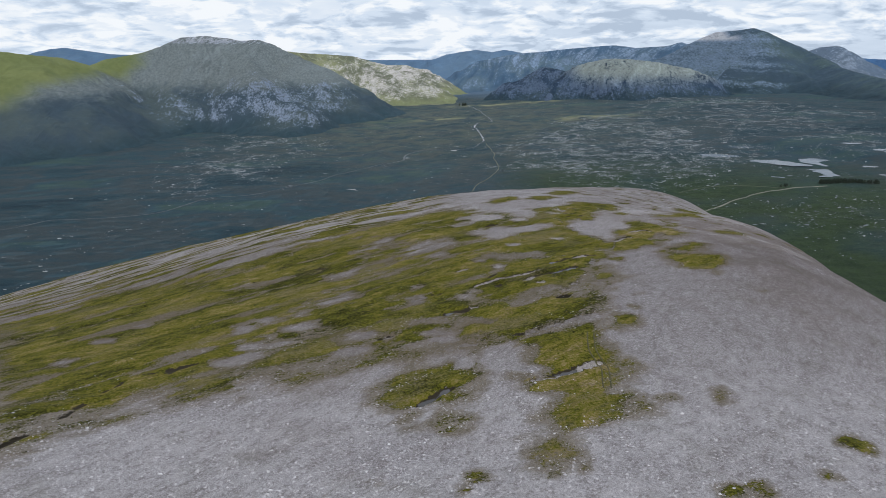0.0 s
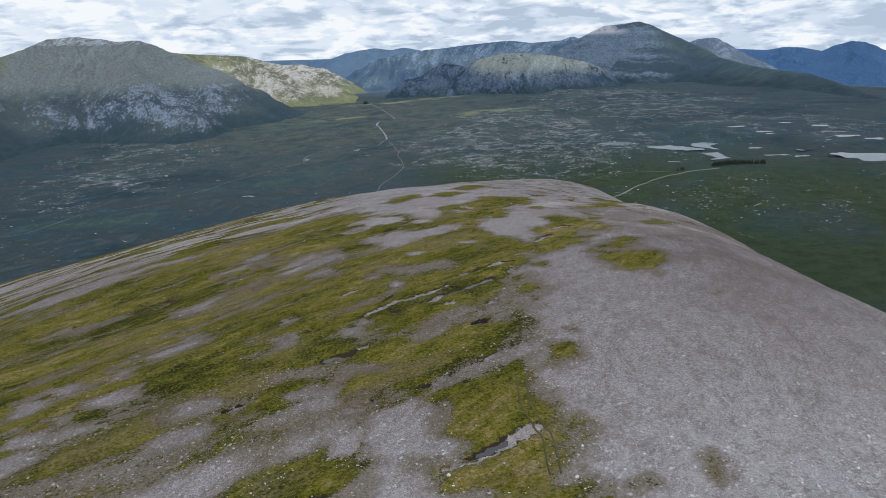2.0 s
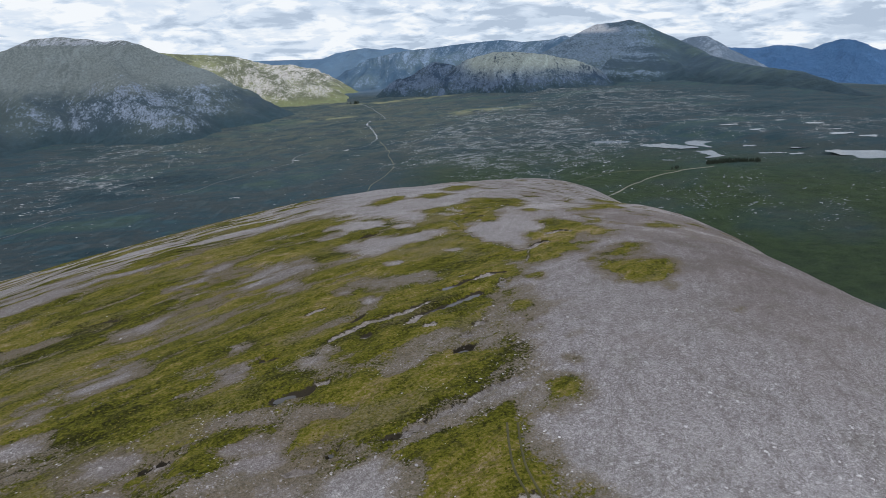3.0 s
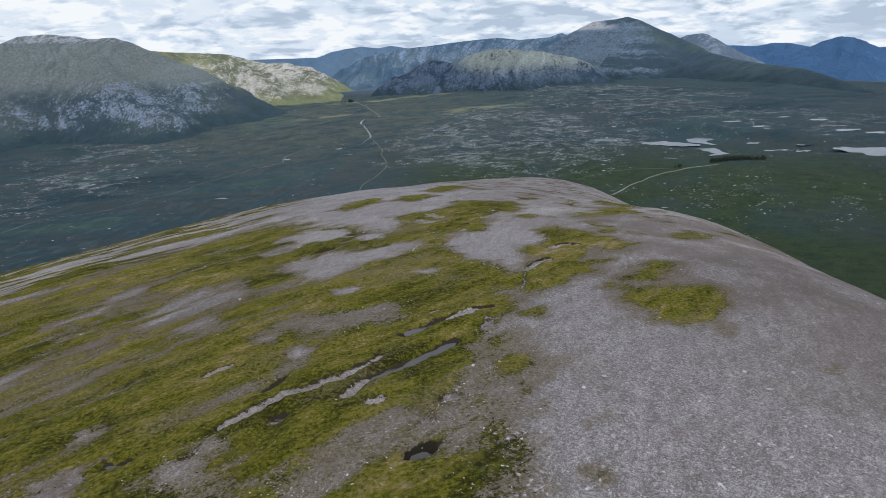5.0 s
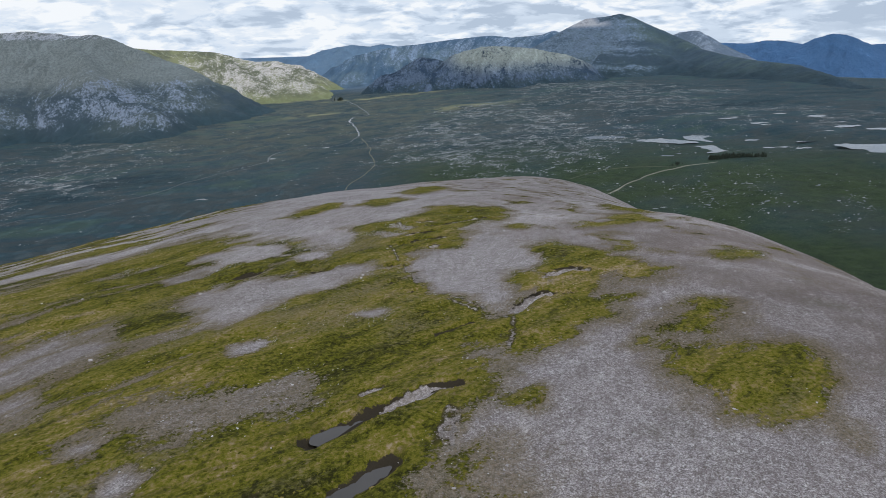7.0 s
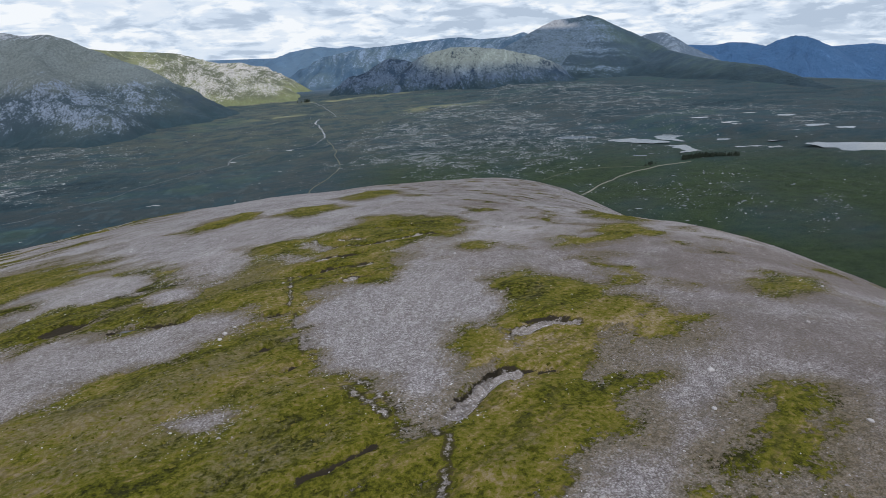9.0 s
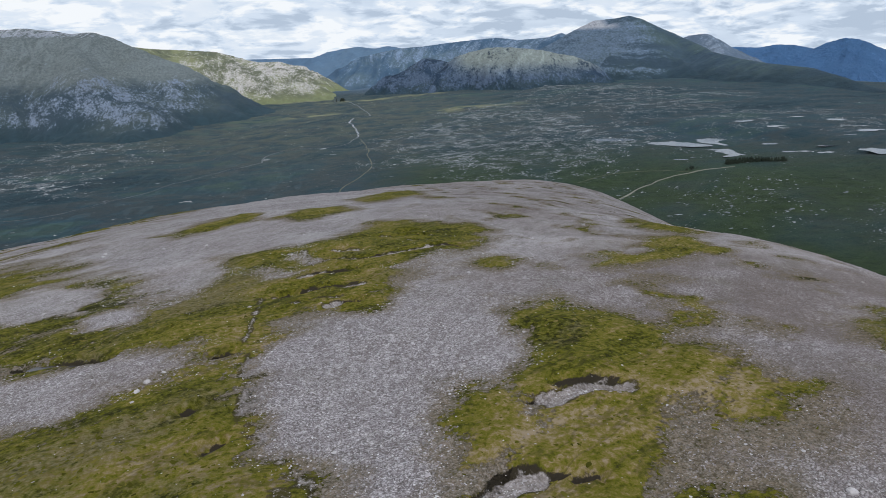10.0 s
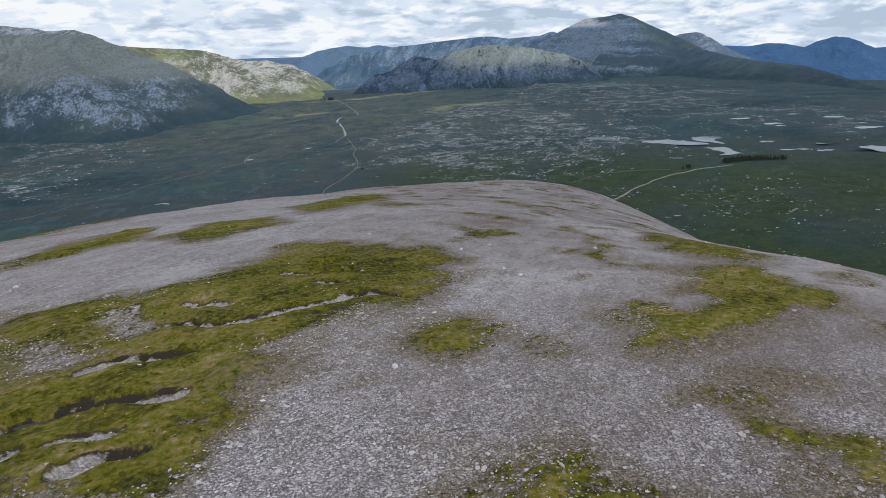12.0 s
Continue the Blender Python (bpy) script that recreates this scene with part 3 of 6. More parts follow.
    peat(0.5, [(-35.9, 149.8), (-33.0, 150.3), (-30.6, 149.4)])
    pool(0.6, [(-47.4, 144.5), (-46.7, 146.0)])
    peat(0.27, [(-45.4, 130.4), (-45.1, 132.3)])
    grit(0.3, [(2.9, 91.3), (5.5, 91.6)])
    peat(0.4, [(-11.0, 96.3), (-8.3, 97.6)])
    turf(1.5, [(27.7, 116.2), (30.1, 121.0), (31.6, 128.1), (33.8, 132.7), (38.1, 137.6), (44.2, 143.7), (47.1, 143.8), (49.2, 149.5), (53.8, 149.4), (55.8, 155.6), (59.8, 158.6), (64.7, 158.6), (64.8, 163.4), (63.4, 170.9), (59.7, 177.1), (56.1, 177.3), (51.2, 170.1), (48.4, 160.2), (46.4, 155.1), (42.7, 153.8), (41.2, 160.9), (39.0, 166.6), (37.3, 172.5), (28.2, 165.7), (26.2, 144.7), (24.9, 131.6), (27.1, 123.5)])
    thin(1.5, [(23.2, 113.7), (27.5, 119.7), (31.6, 128.1), (32.9, 126.7), (29.7, 117.4), (28.2, 112.4), (26.5, 109.7), (22.2, 111.0)])
    turf(0.8, [(33.2, 125.6), (35.0, 126.3), (36.6, 124.5), (35.8, 121.5), (33.8, 117.1), (33.3, 117.8), (33.6, 120.6), (32.8, 122.2)])
    turf(1.5, [(51.9, 139.0), (55.8, 141.7), (59.0, 142.2), (64.4, 140.0), (65.9, 136.6), (64.1, 133.2), (59.5, 128.3), (56.2, 129.2), (54.2, 131.0), (53.9, 134.1), (51.7, 136.3)])
    thin(1.0, [(54.5, 147.1), (60.4, 150.9), (66.9, 149.2), (64.9, 145.2), (61.6, 145.5), (54.6, 144.0)])
    thin(0.7, [(39.7, 136.2), (43.1, 137.6), (42.6, 134.5), (39.7, 134.2)])
    scree(1.5, [(8.6, 175.3), (15.9, 177.3), (24.5, 177.5), (32.9, 174.7), (31.9, 170.5), (23.2, 168.9), (18.0, 161.9), (14.9, 159.0), (10.4, 165.2)])
    scree(1.5, [(38.8, 175.4), (45.3, 182.0), (51.1, 183.6), (53.8, 178.3), (49.1, 166.8), (47.2, 157.6), (43.4, 156.3), (40.0, 162.8), (38.4, 168.3)])
    scree(1.5, [(-6.1, 154.5), (-2.6, 162.1), (0.8, 164.7), (2.5, 157.8), (0.5, 151.9), (-1.0, 149.3), (-3.8, 150.1)])
    scree(1.2, [(-13.6, 157.1), (-8.8, 159.9), (-5.4, 163.9), (-4.1, 161.9), (-7.7, 156.3), (-12.0, 154.5)])
    scree(1.5, [(-40.4, 191.0), (-41.4, 205.7), (-35.5, 204.4), (-27.8, 185.9), (-30.9, 178.7), (-33.0, 176.0)])
    scree(1.0, [(-26.2, 161.9), (-21.2, 163.6), (-17.7, 164.1), (-17.7, 162.1), (-21.2, 160.2), (-24.5, 159.8)])
    scree(1.0, [(-20.7, 171.9), (-16.7, 174.9), (-14.8, 175.5), (-15.3, 170.5), (-18.8, 169.2)])
    scree(1.2, [(27.2, 155.6), (33.2, 158.3), (34.6, 157.2), (31.6, 153.2), (27.7, 152.9)])
    scree(1.2, [(10.5, 202.6), (18.7, 199.2), (20.8, 188.7), (14.4, 190.8), (8.8, 195.4)])
    thin(1.5, [(9.3, 142.8), (19.5, 146.2), (27.9, 148.1), (31.8, 145.5), (21.9, 138.7), (13.7, 135.4)])
    scree(0.8, [(7.1, 138.1), (9.8, 139.5), (9.5, 137.4), (7.8, 137.1)])
    scree(0.8, [(11.6, 133.7), (13.1, 134.9), (13.8, 133.4), (12.3, 131.7)])
    thin(1.5, [(-24.2, 157.7), (-15.6, 156.9), (-9.6, 147.8), (-13.0, 141.2), (-17.3, 143.2)])
    scree(0.8, [(-8.2, 124.8), (-5.6, 124.9), (-4.4, 123.2), (-5.6, 122.1), (-6.7, 121.8)])
    scree(1.0, [(3.2, 117.6), (6.5, 117.7), (7.4, 115.4), (3.3, 116.7)])
    thin(0.7, [(62.5, 118.2), (68.5, 119.0), (64.8, 115.3), (62.0, 116.3)])
    thin(0.6, [(36.3, 110.7), (39.0, 112.0), (39.1, 111.0), (36.7, 109.7)])
    pool(0.8, [(20.0, 123.8), (23.3, 125.8), (26.1, 127.7), (29.8, 130.2)])
    grit(0.5, [(17.5, 120.8), (18.8, 122.0), (19.9, 124.1)])
    grit(0.5, [(6.7, 119.4), (9.3, 121.8), (11.8, 123.5), (14.6, 124.0), (17.4, 125.1), (20.4, 127.4), (21.4, 128.7)])
    peat(0.27, [(14.4, 125.7), (17.3, 126.8), (20.4, 128.0)])
    peat(0.6, [(24.6, 133.9), (27.0, 135.1), (30.3, 136.6)])
    grit(0.3, [(31.9, 138.3), (33.9, 139.0), (35.9, 138.9)])
    pool(0.4, [(11.2, 120.0), (12.4, 120.3)])
    grit(0.4, [(10.8, 118.6), (12.3, 119.6)])
    peat(0.6, [(23.3, 111.0), (24.5, 111.5)])
    grit(0.4, [(25.8, 117.6), (27.7, 118.3)])
    grit(0.3, [(23.2, 114.0), (24.9, 114.3)])
    peat(0.4, [(9.8, 125.7), (11.7, 127.8)])
    grit(0.3, [(3.0, 131.3), (5.6, 132.5)])
    peat(0.2, [(13.6, 115.5), (15.2, 115.9)])
    peat(0.4, [(-1.9, 122.1), (-0.9, 122.3)])
    grit(0.3, [(19.3, 118.8), (21.0, 119.2)])
    scree(1.5, [(7.9, 174.6), (10.9, 179.6), (16.4, 178.7), (19.9, 177.2), (23.4, 175.8), (21.0, 172.9), (17.9, 168.4), (15.6, 162.4), (11.8, 160.9), (9.3, 166.4)])
    scree(1.0, [(23.3, 176.8), (31.5, 176.3), (33.0, 172.7), (28.7, 170.7), (24.8, 172.7)])
    scree(1.0, [(30.2, 157.5), (32.9, 158.9), (33.9, 157.4), (31.6, 155.1), (28.1, 154.0), (27.1, 154.9)])
    scree(1.5, [(-3.7, 169.5), (0.1, 168.1), (3.5, 161.6), (3.4, 157.7), (1.7, 157.5)])
    scree(1.0, [(16.8, 153.8), (19.8, 155.2), (21.0, 153.3), (19.1, 151.3), (17.3, 151.4)])
    scree(1.0, [(1.4, 187.4), (7.4, 192.5), (11.2, 188.8), (8.4, 184.5), (4.0, 183.2)])
    scree(1.0, [(11.4, 196.5), (16.7, 200.2), (20.7, 193.6), (16.2, 190.7), (11.2, 192.9)])
    scree(1.5, [(-25.4, 217.9), (-18.2, 223.0), (-9.4, 214.1), (-12.3, 207.4), (-19.0, 204.0)])
    scree(1.5, [(38.3, 174.3), (41.0, 178.2), (46.7, 180.2), (52.1, 185.7), (56.0, 193.3), (57.1, 188.1), (55.4, 178.0), (54.0, 169.6), (50.1, 166.3), (47.3, 161.3), (45.6, 157.6), (42.0, 159.7), (39.2, 163.4), (38.0, 167.7)])
    scree(1.5, [(37.1, 143.3), (38.9, 145.8), (41.5, 145.3), (42.4, 142.4), (45.7, 143.9), (47.7, 144.5), (52.1, 147.5), (54.3, 147.9), (57.7, 148.2), (54.9, 142.5), (53.3, 137.7), (50.8, 131.9), (48.5, 127.4), (34.1, 131.5), (36.5, 135.0), (39.1, 138.1), (39.3, 140.5)])
    turf(1.5, [(37.0, 165.1), (39.8, 159.9), (42.1, 155.1), (44.4, 151.9), (41.5, 145.3), (38.9, 145.8), (36.3, 143.7), (39.3, 140.3), (38.5, 138.7), (36.7, 137.6), (34.5, 135.5), (33.0, 134.8), (29.6, 133.7), (26.3, 138.7), (25.9, 146.9), (26.6, 154.5)])
    turf(1.2, [(42.5, 145.4), (44.9, 150.2), (46.5, 155.0), (45.8, 156.6), (48.9, 162.5), (51.9, 165.6), (53.4, 167.1), (53.9, 173.6), (55.4, 178.0), (58.8, 176.5), (60.5, 171.4), (62.1, 165.5), (66.8, 161.4), (65.0, 159.6), (60.5, 159.7), (56.5, 156.7), (53.8, 153.5), (55.5, 150.2), (53.9, 148.1), (49.0, 147.4), (47.9, 144.9), (45.1, 143.7), (42.5, 142.5)])
    thin(1.0, [(54.6, 155.1), (56.9, 157.5), (61.2, 156.3), (60.5, 154.1), (56.7, 152.5), (54.3, 149.9)])
    turf(1.0, [(55.7, 145.3), (58.9, 146.7), (59.9, 149.1), (64.2, 150.5), (67.4, 149.6), (64.4, 146.0), (61.9, 144.0), (60.2, 142.4), (56.6, 142.9)])
    turf(1.5, [(54.4, 141.7), (59.4, 141.2), (63.9, 139.5), (65.3, 136.7), (64.5, 134.2), (62.2, 132.4), (59.6, 127.5), (58.5, 129.5), (57.1, 130.5), (54.8, 131.5), (54.0, 133.1), (52.7, 134.7), (53.0, 137.8)])
    thin(1.0, [(51.0, 137.4), (53.3, 137.7), (51.9, 132.9), (52.9, 131.5), (50.8, 131.3), (50.9, 133.8)])
    turf(0.8, [(39.1, 135.4), (40.5, 136.2), (42.4, 137.5), (42.9, 135.6), (40.8, 133.9), (39.3, 134.4)])
    thin(0.6, [(36.3, 131.4), (37.5, 132.2), (38.2, 131.3), (37.4, 130.5)])
    pool(0.8, [(24.6, 134.6), (26.4, 135.5), (28.4, 136.5), (30.1, 137.2)])
    grit(0.5, [(30.1, 137.1), (31.6, 137.5), (33.5, 138.2)])
    peat(0.6, [(32.8, 138.5), (34.3, 139.0), (36.1, 139.2)])
    grit(0.35, [(28.6, 139.9), (29.9, 140.4)])
    peat(0.27, [(35.9, 149.7), (38.0, 150.3), (40.2, 151.4)])
    worn(0.3, [(41.9, 145.1), (43.3, 148.2), (43.9, 150.3), (43.1, 152.9), (41.3, 156.2), (39.8, 159.9), (38.0, 163.1), (37.2, 171.4)])
    peat(0.4, [(13.2, 181.7), (16.7, 181.7)])
    worn(0.3, [(34.5, 135.5), (33.8, 133.5), (33.2, 131.7)])
    worn(0.3, [(35.2, 135.3), (34.5, 133.3), (33.9, 131.5)])
    turf(1.2, [(54.0, 177.4), (56.3, 177.4), (57.6, 175.3), (56.7, 171.7), (58.8, 170.1), (59.9, 167.6), (60.4, 164.5), (61.6, 161.8), (65.2, 161.2), (64.9, 158.7), (62.6, 157.1), (59.8, 158.2), (57.1, 159.0), (55.8, 158.6), (54.5, 157.1), (52.7, 156.1), (52.2, 153.5), (54.0, 153.6), (54.5, 152.4), (54.0, 150.1), (53.2, 149.1), (44.7, 151.3), (44.2, 152.3), (45.6, 155.4), (46.9, 157.2), (46.5, 159.8), (47.6, 163.3), (48.4, 165.2), (51.1, 165.0), (52.6, 167.5), (52.6, 172.6)])
    thin(1.2, [(47.8, 164.1), (51.1, 165.0), (53.0, 161.9), (50.6, 159.0), (46.9, 157.2), (46.5, 159.8)])
    turf(0.8, [(55.3, 154.4), (57.7, 155.2), (59.5, 154.6), (58.8, 153.2), (56.7, 152.7), (54.7, 152.8)])
    thin(1.0, [(58.4, 149.4), (62.7, 148.7), (61.4, 147.4), (57.6, 148.1)])
    turf(1.2, [(77.0, 169.8), (81.3, 171.0), (86.9, 172.7), (77.6, 163.7), (75.6, 164.9), (75.7, 167.7)])
    turf(0.8, [(54.5, 191.2), (56.7, 192.7), (57.7, 190.2), (55.3, 187.2), (54.2, 188.6)])
    thin(0.7, [(59.3, 187.7), (62.2, 189.6), (62.7, 187.6), (59.5, 185.3)])
    turf(1.2, [(43.3, 211.2), (46.9, 217.9), (52.1, 218.8), (57.5, 211.2), (59.5, 204.7), (55.3, 194.9), (51.7, 192.9), (49.0, 191.3), (46.2, 188.2), (46.3, 184.6), (44.9, 179.5), (41.4, 181.7), (37.5, 178.8), (39.3, 175.5), (37.6, 174.2), (36.0, 172.0), (35.1, 173.2), (37.1, 165.9), (37.9, 162.8), (39.2, 159.8), (41.0, 158.9), (41.0, 157.6), (39.8, 157.1), (41.7, 153.2), (42.6, 151.8), (23.5, 156.8), (20.2, 163.5), (21.2, 168.3), (26.9, 166.7), (28.9, 170.2), (32.2, 170.9), (34.4, 172.3), (32.2, 176.4), (28.5, 177.9), (23.6, 178.3), (19.1, 178.6), (13.2, 177.8), (9.2, 185.9), (14.0, 185.9), (19.4, 184.4), (25.3, 184.2), (28.6, 187.9), (31.9, 197.5), (36.7, 202.8)])
    scree(1.2, [(37.3, 176.1), (40.3, 178.6), (45.2, 179.4), (48.1, 185.7), (49.0, 191.3), (56.1, 192.6), (55.8, 184.6), (54.0, 178.2), (52.9, 171.2), (52.8, 167.4), (51.2, 165.4), (48.5, 165.7), (46.5, 159.8), (46.9, 157.2), (44.6, 154.7), (42.5, 155.2), (41.0, 157.6), (41.6, 158.7), (39.8, 160.0), (37.9, 162.8), (37.2, 167.5), (36.8, 172.9)])
    scree(1.2, [(14.0, 176.2), (15.9, 177.2), (19.4, 177.9), (23.9, 177.0), (28.8, 176.1), (32.2, 173.9), (32.0, 172.0), (28.9, 170.2), (27.0, 167.5), (24.2, 167.8), (21.7, 167.3), (19.4, 165.2)])
    scree(1.5, [(13.2, 213.3), (18.6, 215.5), (24.0, 215.0), (30.3, 213.2), (36.3, 214.7), (42.8, 217.9), (42.4, 208.3), (36.7, 202.8), (31.8, 198.6), (29.1, 195.2), (22.1, 200.1)])
    scree(1.0, [(28.0, 157.6), (29.3, 158.7), (31.8, 158.3), (33.3, 157.8), (32.4, 155.7), (33.7, 154.1), (29.1, 155.1)])
    scree(1.2, [(4.2, 196.2), (6.2, 199.3), (11.3, 199.5), (15.9, 198.3), (18.9, 192.3), (15.3, 189.0), (9.9, 189.8)])
    scree(1.0, [(19.9, 187.3), (22.9, 189.6), (25.7, 189.0), (25.8, 183.9), (22.4, 184.1)])
    turf(0.7, [(39.2, 159.5), (40.5, 160.1), (41.6, 158.7), (41.0, 157.6), (39.8, 157.7)])
    thin(1.0, [(42.0, 155.8), (44.8, 155.9), (45.6, 154.0), (44.4, 152.3), (42.7, 152.5)])
    turf(0.9, [(48.3, 164.6), (51.2, 164.7), (51.3, 159.5), (49.4, 157.4), (47.9, 157.4), (46.3, 156.1), (45.5, 154.5), (44.2, 152.7), (44.5, 151.4), (48.6, 150.2), (50.1, 155.6), (48.0, 156.8), (46.9, 157.2), (46.8, 160.4)])
    pool(0.4, [(33.8, 166.8), (34.5, 167.4)])
    pool(0.4, [(33.6, 174.1), (34.8, 174.7)])
    pool(0.4, [(35.3, 162.8), (35.9, 163.2)])
    grit(0.55, [(52.5, 162.9), (53.5, 163.2), (55.5, 163.5), (57.0, 163.3)])
    peat(0.27, [(53.3, 164.3), (55.5, 164.4), (56.7, 164.1)])
    peat(0.2, [(51.6, 162.9), (52.5, 163.1)])
    grit(0.6, [(45.1, 153.2), (46.2, 154.3), (47.4, 155.8), (48.6, 156.7), (49.9, 156.8)])
    peat(0.3, [(48.2, 157.4), (49.7, 157.4), (51.1, 156.9), (52.4, 156.3)])
    peat(0.27, [(45.7, 155.1), (46.4, 155.3), (47.3, 155.9)])
    worn(0.33, [(39.2, 158.2), (40.3, 155.8), (41.2, 153.7), (42.1, 152.0)])
    worn(0.22, [(36.9, 163.7), (36.5, 167.7), (35.9, 173.1), (35.4, 178.8), (35.3, 186.4)])
    worn(0.2, [(37.4, 163.6), (37.0, 167.5), (36.4, 172.9)])
    pool(0.5, [(12.8, 180.4), (14.4, 180.6), (16.0, 181.0)])
    pool(0.45, [(20.6, 178.0), (23.2, 177.9), (26.1, 176.8)])
    grit(0.3, [(19.5, 177.6), (20.7, 177.7)])
    scree(2.0, [(19.5, 223.5), (24.2, 224.2), (28.7, 226.7), (33.7, 226.4), (39.3, 230.1), (45.0, 235.9), (52.0, 246.5), (64.9, 293.3), (83.3, 321.6), (97.8, 316.9), (109.8, 306.8), (75.3, 220.6), (64.9, 216.5), (59.6, 214.1), (51.5, 220.2), (46.3, 217.9), (43.6, 211.1), (41.2, 205.3), (36.1, 203.3), (28.7, 203.9)])
    turf(1.0, [(45.6, 213.7), (47.3, 218.4), (51.5, 218.6), (56.4, 213.5), (59.3, 212.8), (60.8, 210.0), (58.1, 205.2), (58.1, 200.6), (56.0, 197.2), (52.4, 195.7), (49.7, 195.3), (47.9, 194.0), (45.5, 193.5), (43.8, 193.1), (46.2, 192.4), (48.2, 189.7), (47.7, 188.3), (46.3, 187.2), (45.2, 185.0), (45.2, 182.7), (44.8, 180.9), (44.7, 179.3), (39.6, 180.6), (28.7, 203.9), (32.9, 202.5), (36.1, 203.3), (39.7, 203.5), (42.9, 206.6), (43.7, 209.8)])
    thin(0.8, [(35.4, 200.1), (37.0, 201.5), (39.1, 200.2), (41.4, 196.0), (40.1, 194.1), (37.8, 195.7)])
    thin(0.8, [(31.4, 198.2), (34.8, 197.6), (38.7, 193.8), (37.1, 191.5), (34.6, 191.2)])
    turf(0.9, [(54.3, 190.6), (56.0, 192.3), (58.7, 194.5), (58.9, 192.2), (57.2, 189.1), (55.3, 188.0), (54.4, 188.9)])
    thin(0.6, [(59.3, 189.2), (61.2, 190.3), (63.0, 189.4), (61.5, 186.2), (60.6, 185.3), (60.7, 187.1)])
    turf(1.0, [(68.8, 195.6), (70.5, 195.8), (71.8, 193.2), (76.4, 199.7), (80.6, 205.0), (87.7, 209.7), (86.3, 204.7), (86.7, 201.3), (87.8, 197.0), (82.3, 192.3), (78.4, 191.5), (75.1, 188.9), (72.0, 187.1), (68.4, 186.7), (65.6, 185.1), (66.0, 186.8), (68.0, 189.3), (69.0, 192.9)])
    scree(0.7, [(70.1, 193.7), (73.6, 196.8), (76.0, 196.0), (75.2, 193.1), (72.8, 191.8), (70.6, 192.5)])
    turf(1.2, [(91.2, 232.8), (93.7, 228.8), (97.1, 225.6), (94.8, 215.7), (89.0, 209.0), (84.4, 211.0), (83.5, 214.4)])
    thin(1.0, [(74.8, 215.0), (79.1, 217.9), (80.1, 214.9), (75.1, 211.8)])
    thin(0.8, [(67.8, 183.9), (70.5, 183.9), (72.4, 183.0), (72.4, 181.0), (69.3, 180.7), (67.7, 182.2)])
    thin(0.7, [(66.3, 181.3), (67.3, 180.8), (68.2, 179.3), (66.0, 179.7)])
    thin(0.8, [(52.7, 181.4), (54.2, 181.7), (54.8, 180.3), (53.2, 179.2), (51.7, 179.9)])
    thin(0.6, [(49.5, 179.9), (50.7, 179.8), (51.4, 178.7), (50.3, 178.4)])
    thin(0.6, [(54.6, 177.4), (55.8, 177.6), (56.6, 176.5), (56.1, 176.2), (54.5, 176.8)])
    thin(0.5, [(59.1, 180.0), (60.0, 180.1), (59.4, 179.2), (58.9, 179.5)])
    thin(0.5, [(61.3, 182.5), (62.9, 183.1), (63.3, 182.3), (61.8, 181.9)])
    turf(1.2, [(32.6, 230.8), (35.3, 238.5), (42.9, 244.3), (45.0, 235.9), (39.3, 230.1), (36.0, 226.0)])
    turf(1.2, [(44.9, 262.6), (52.6, 287.9), (63.8, 294.6), (60.2, 267.9), (52.0, 249.4), (47.3, 246.5)])
    turf(1.2, [(17.1, 228.3), (18.9, 231.8), (19.5, 239.1), (23.6, 242.4), (27.8, 242.1), (29.3, 232.2), (25.7, 230.4), (22.3, 227.5), (19.8, 222.7)])
    pool(0.5, [(50.1, 208.4), (50.9, 209.5), (51.8, 209.2)])
    pool(0.4, [(49.8, 206.2), (52.1, 206.2)])
    grit(0.4, [(47.0, 206.6), (49.6, 205.0), (52.9, 205.6)])
    grit(0.3, [(49.5, 202.1), (51.4, 201.5)])
    grit(0.35, [(48.4, 196.8), (51.1, 197.2), (53.3, 198.4), (54.8, 198.8)])
    # the 0.2 m strips from here are bank shade, laid in peat colour
    peat(0.2, [(52.6, 198.4), (55.2, 199.1)])
    grit(0.4, [(40.8, 196.3), (42.7, 195.6), (44.3, 195.3), (45.9, 195.4), (47.7, 196.1)])
    peat(0.2, [(41.2, 196.8), (44.6, 195.2), (46.8, 195.6)])
    grit(0.4, [(38.4, 190.7), (39.6, 191.7), (41.6, 191.5), (43.2, 191.6)])
    pool(0.4, [(42.4, 191.6), (43.7, 191.6)])
    peat(0.2, [(39.0, 192.8), (41.2, 192.0)])
    grit(0.4, [(36.9, 186.4), (38.1, 186.6), (39.2, 187.1), (41.1, 187.1), (42.5, 187.0), (43.9, 186.9)])
    pool(0.35, [(37.1, 186.8), (38.7, 186.8), (40.1, 187.2), (41.5, 187.2)])
    peat(0.2, [(38.9, 187.9), (41.4, 187.6), (43.4, 187.1)])
    grit(0.5, [(41.2, 181.7), (42.2, 182.2), (43.1, 182.6)])
    pool(0.4, [(42.6, 182.6), (43.5, 182.7)])
    peat(0.2, [(40.5, 184.2), (41.9, 184.4)])
    grit(0.35, [(39.6, 184.0), (41.0, 184.1), (41.8, 184.3)])
    grit(0.35, [(41.5, 200.0), (44.1, 198.8)])
    worn(0.35, [(38.3, 200.4), (39.1, 196.9), (39.4, 194.8)])
    pool(0.5, [(21.6, 229.3), (24.0, 229.6)])
    grit(0.3, [(38.3, 183.3), (38.6, 184.0)])
    grit(0.25, [(55.8, 213.1), (57.2, 211.7), (59.0, 213.6)])


lay_cover()


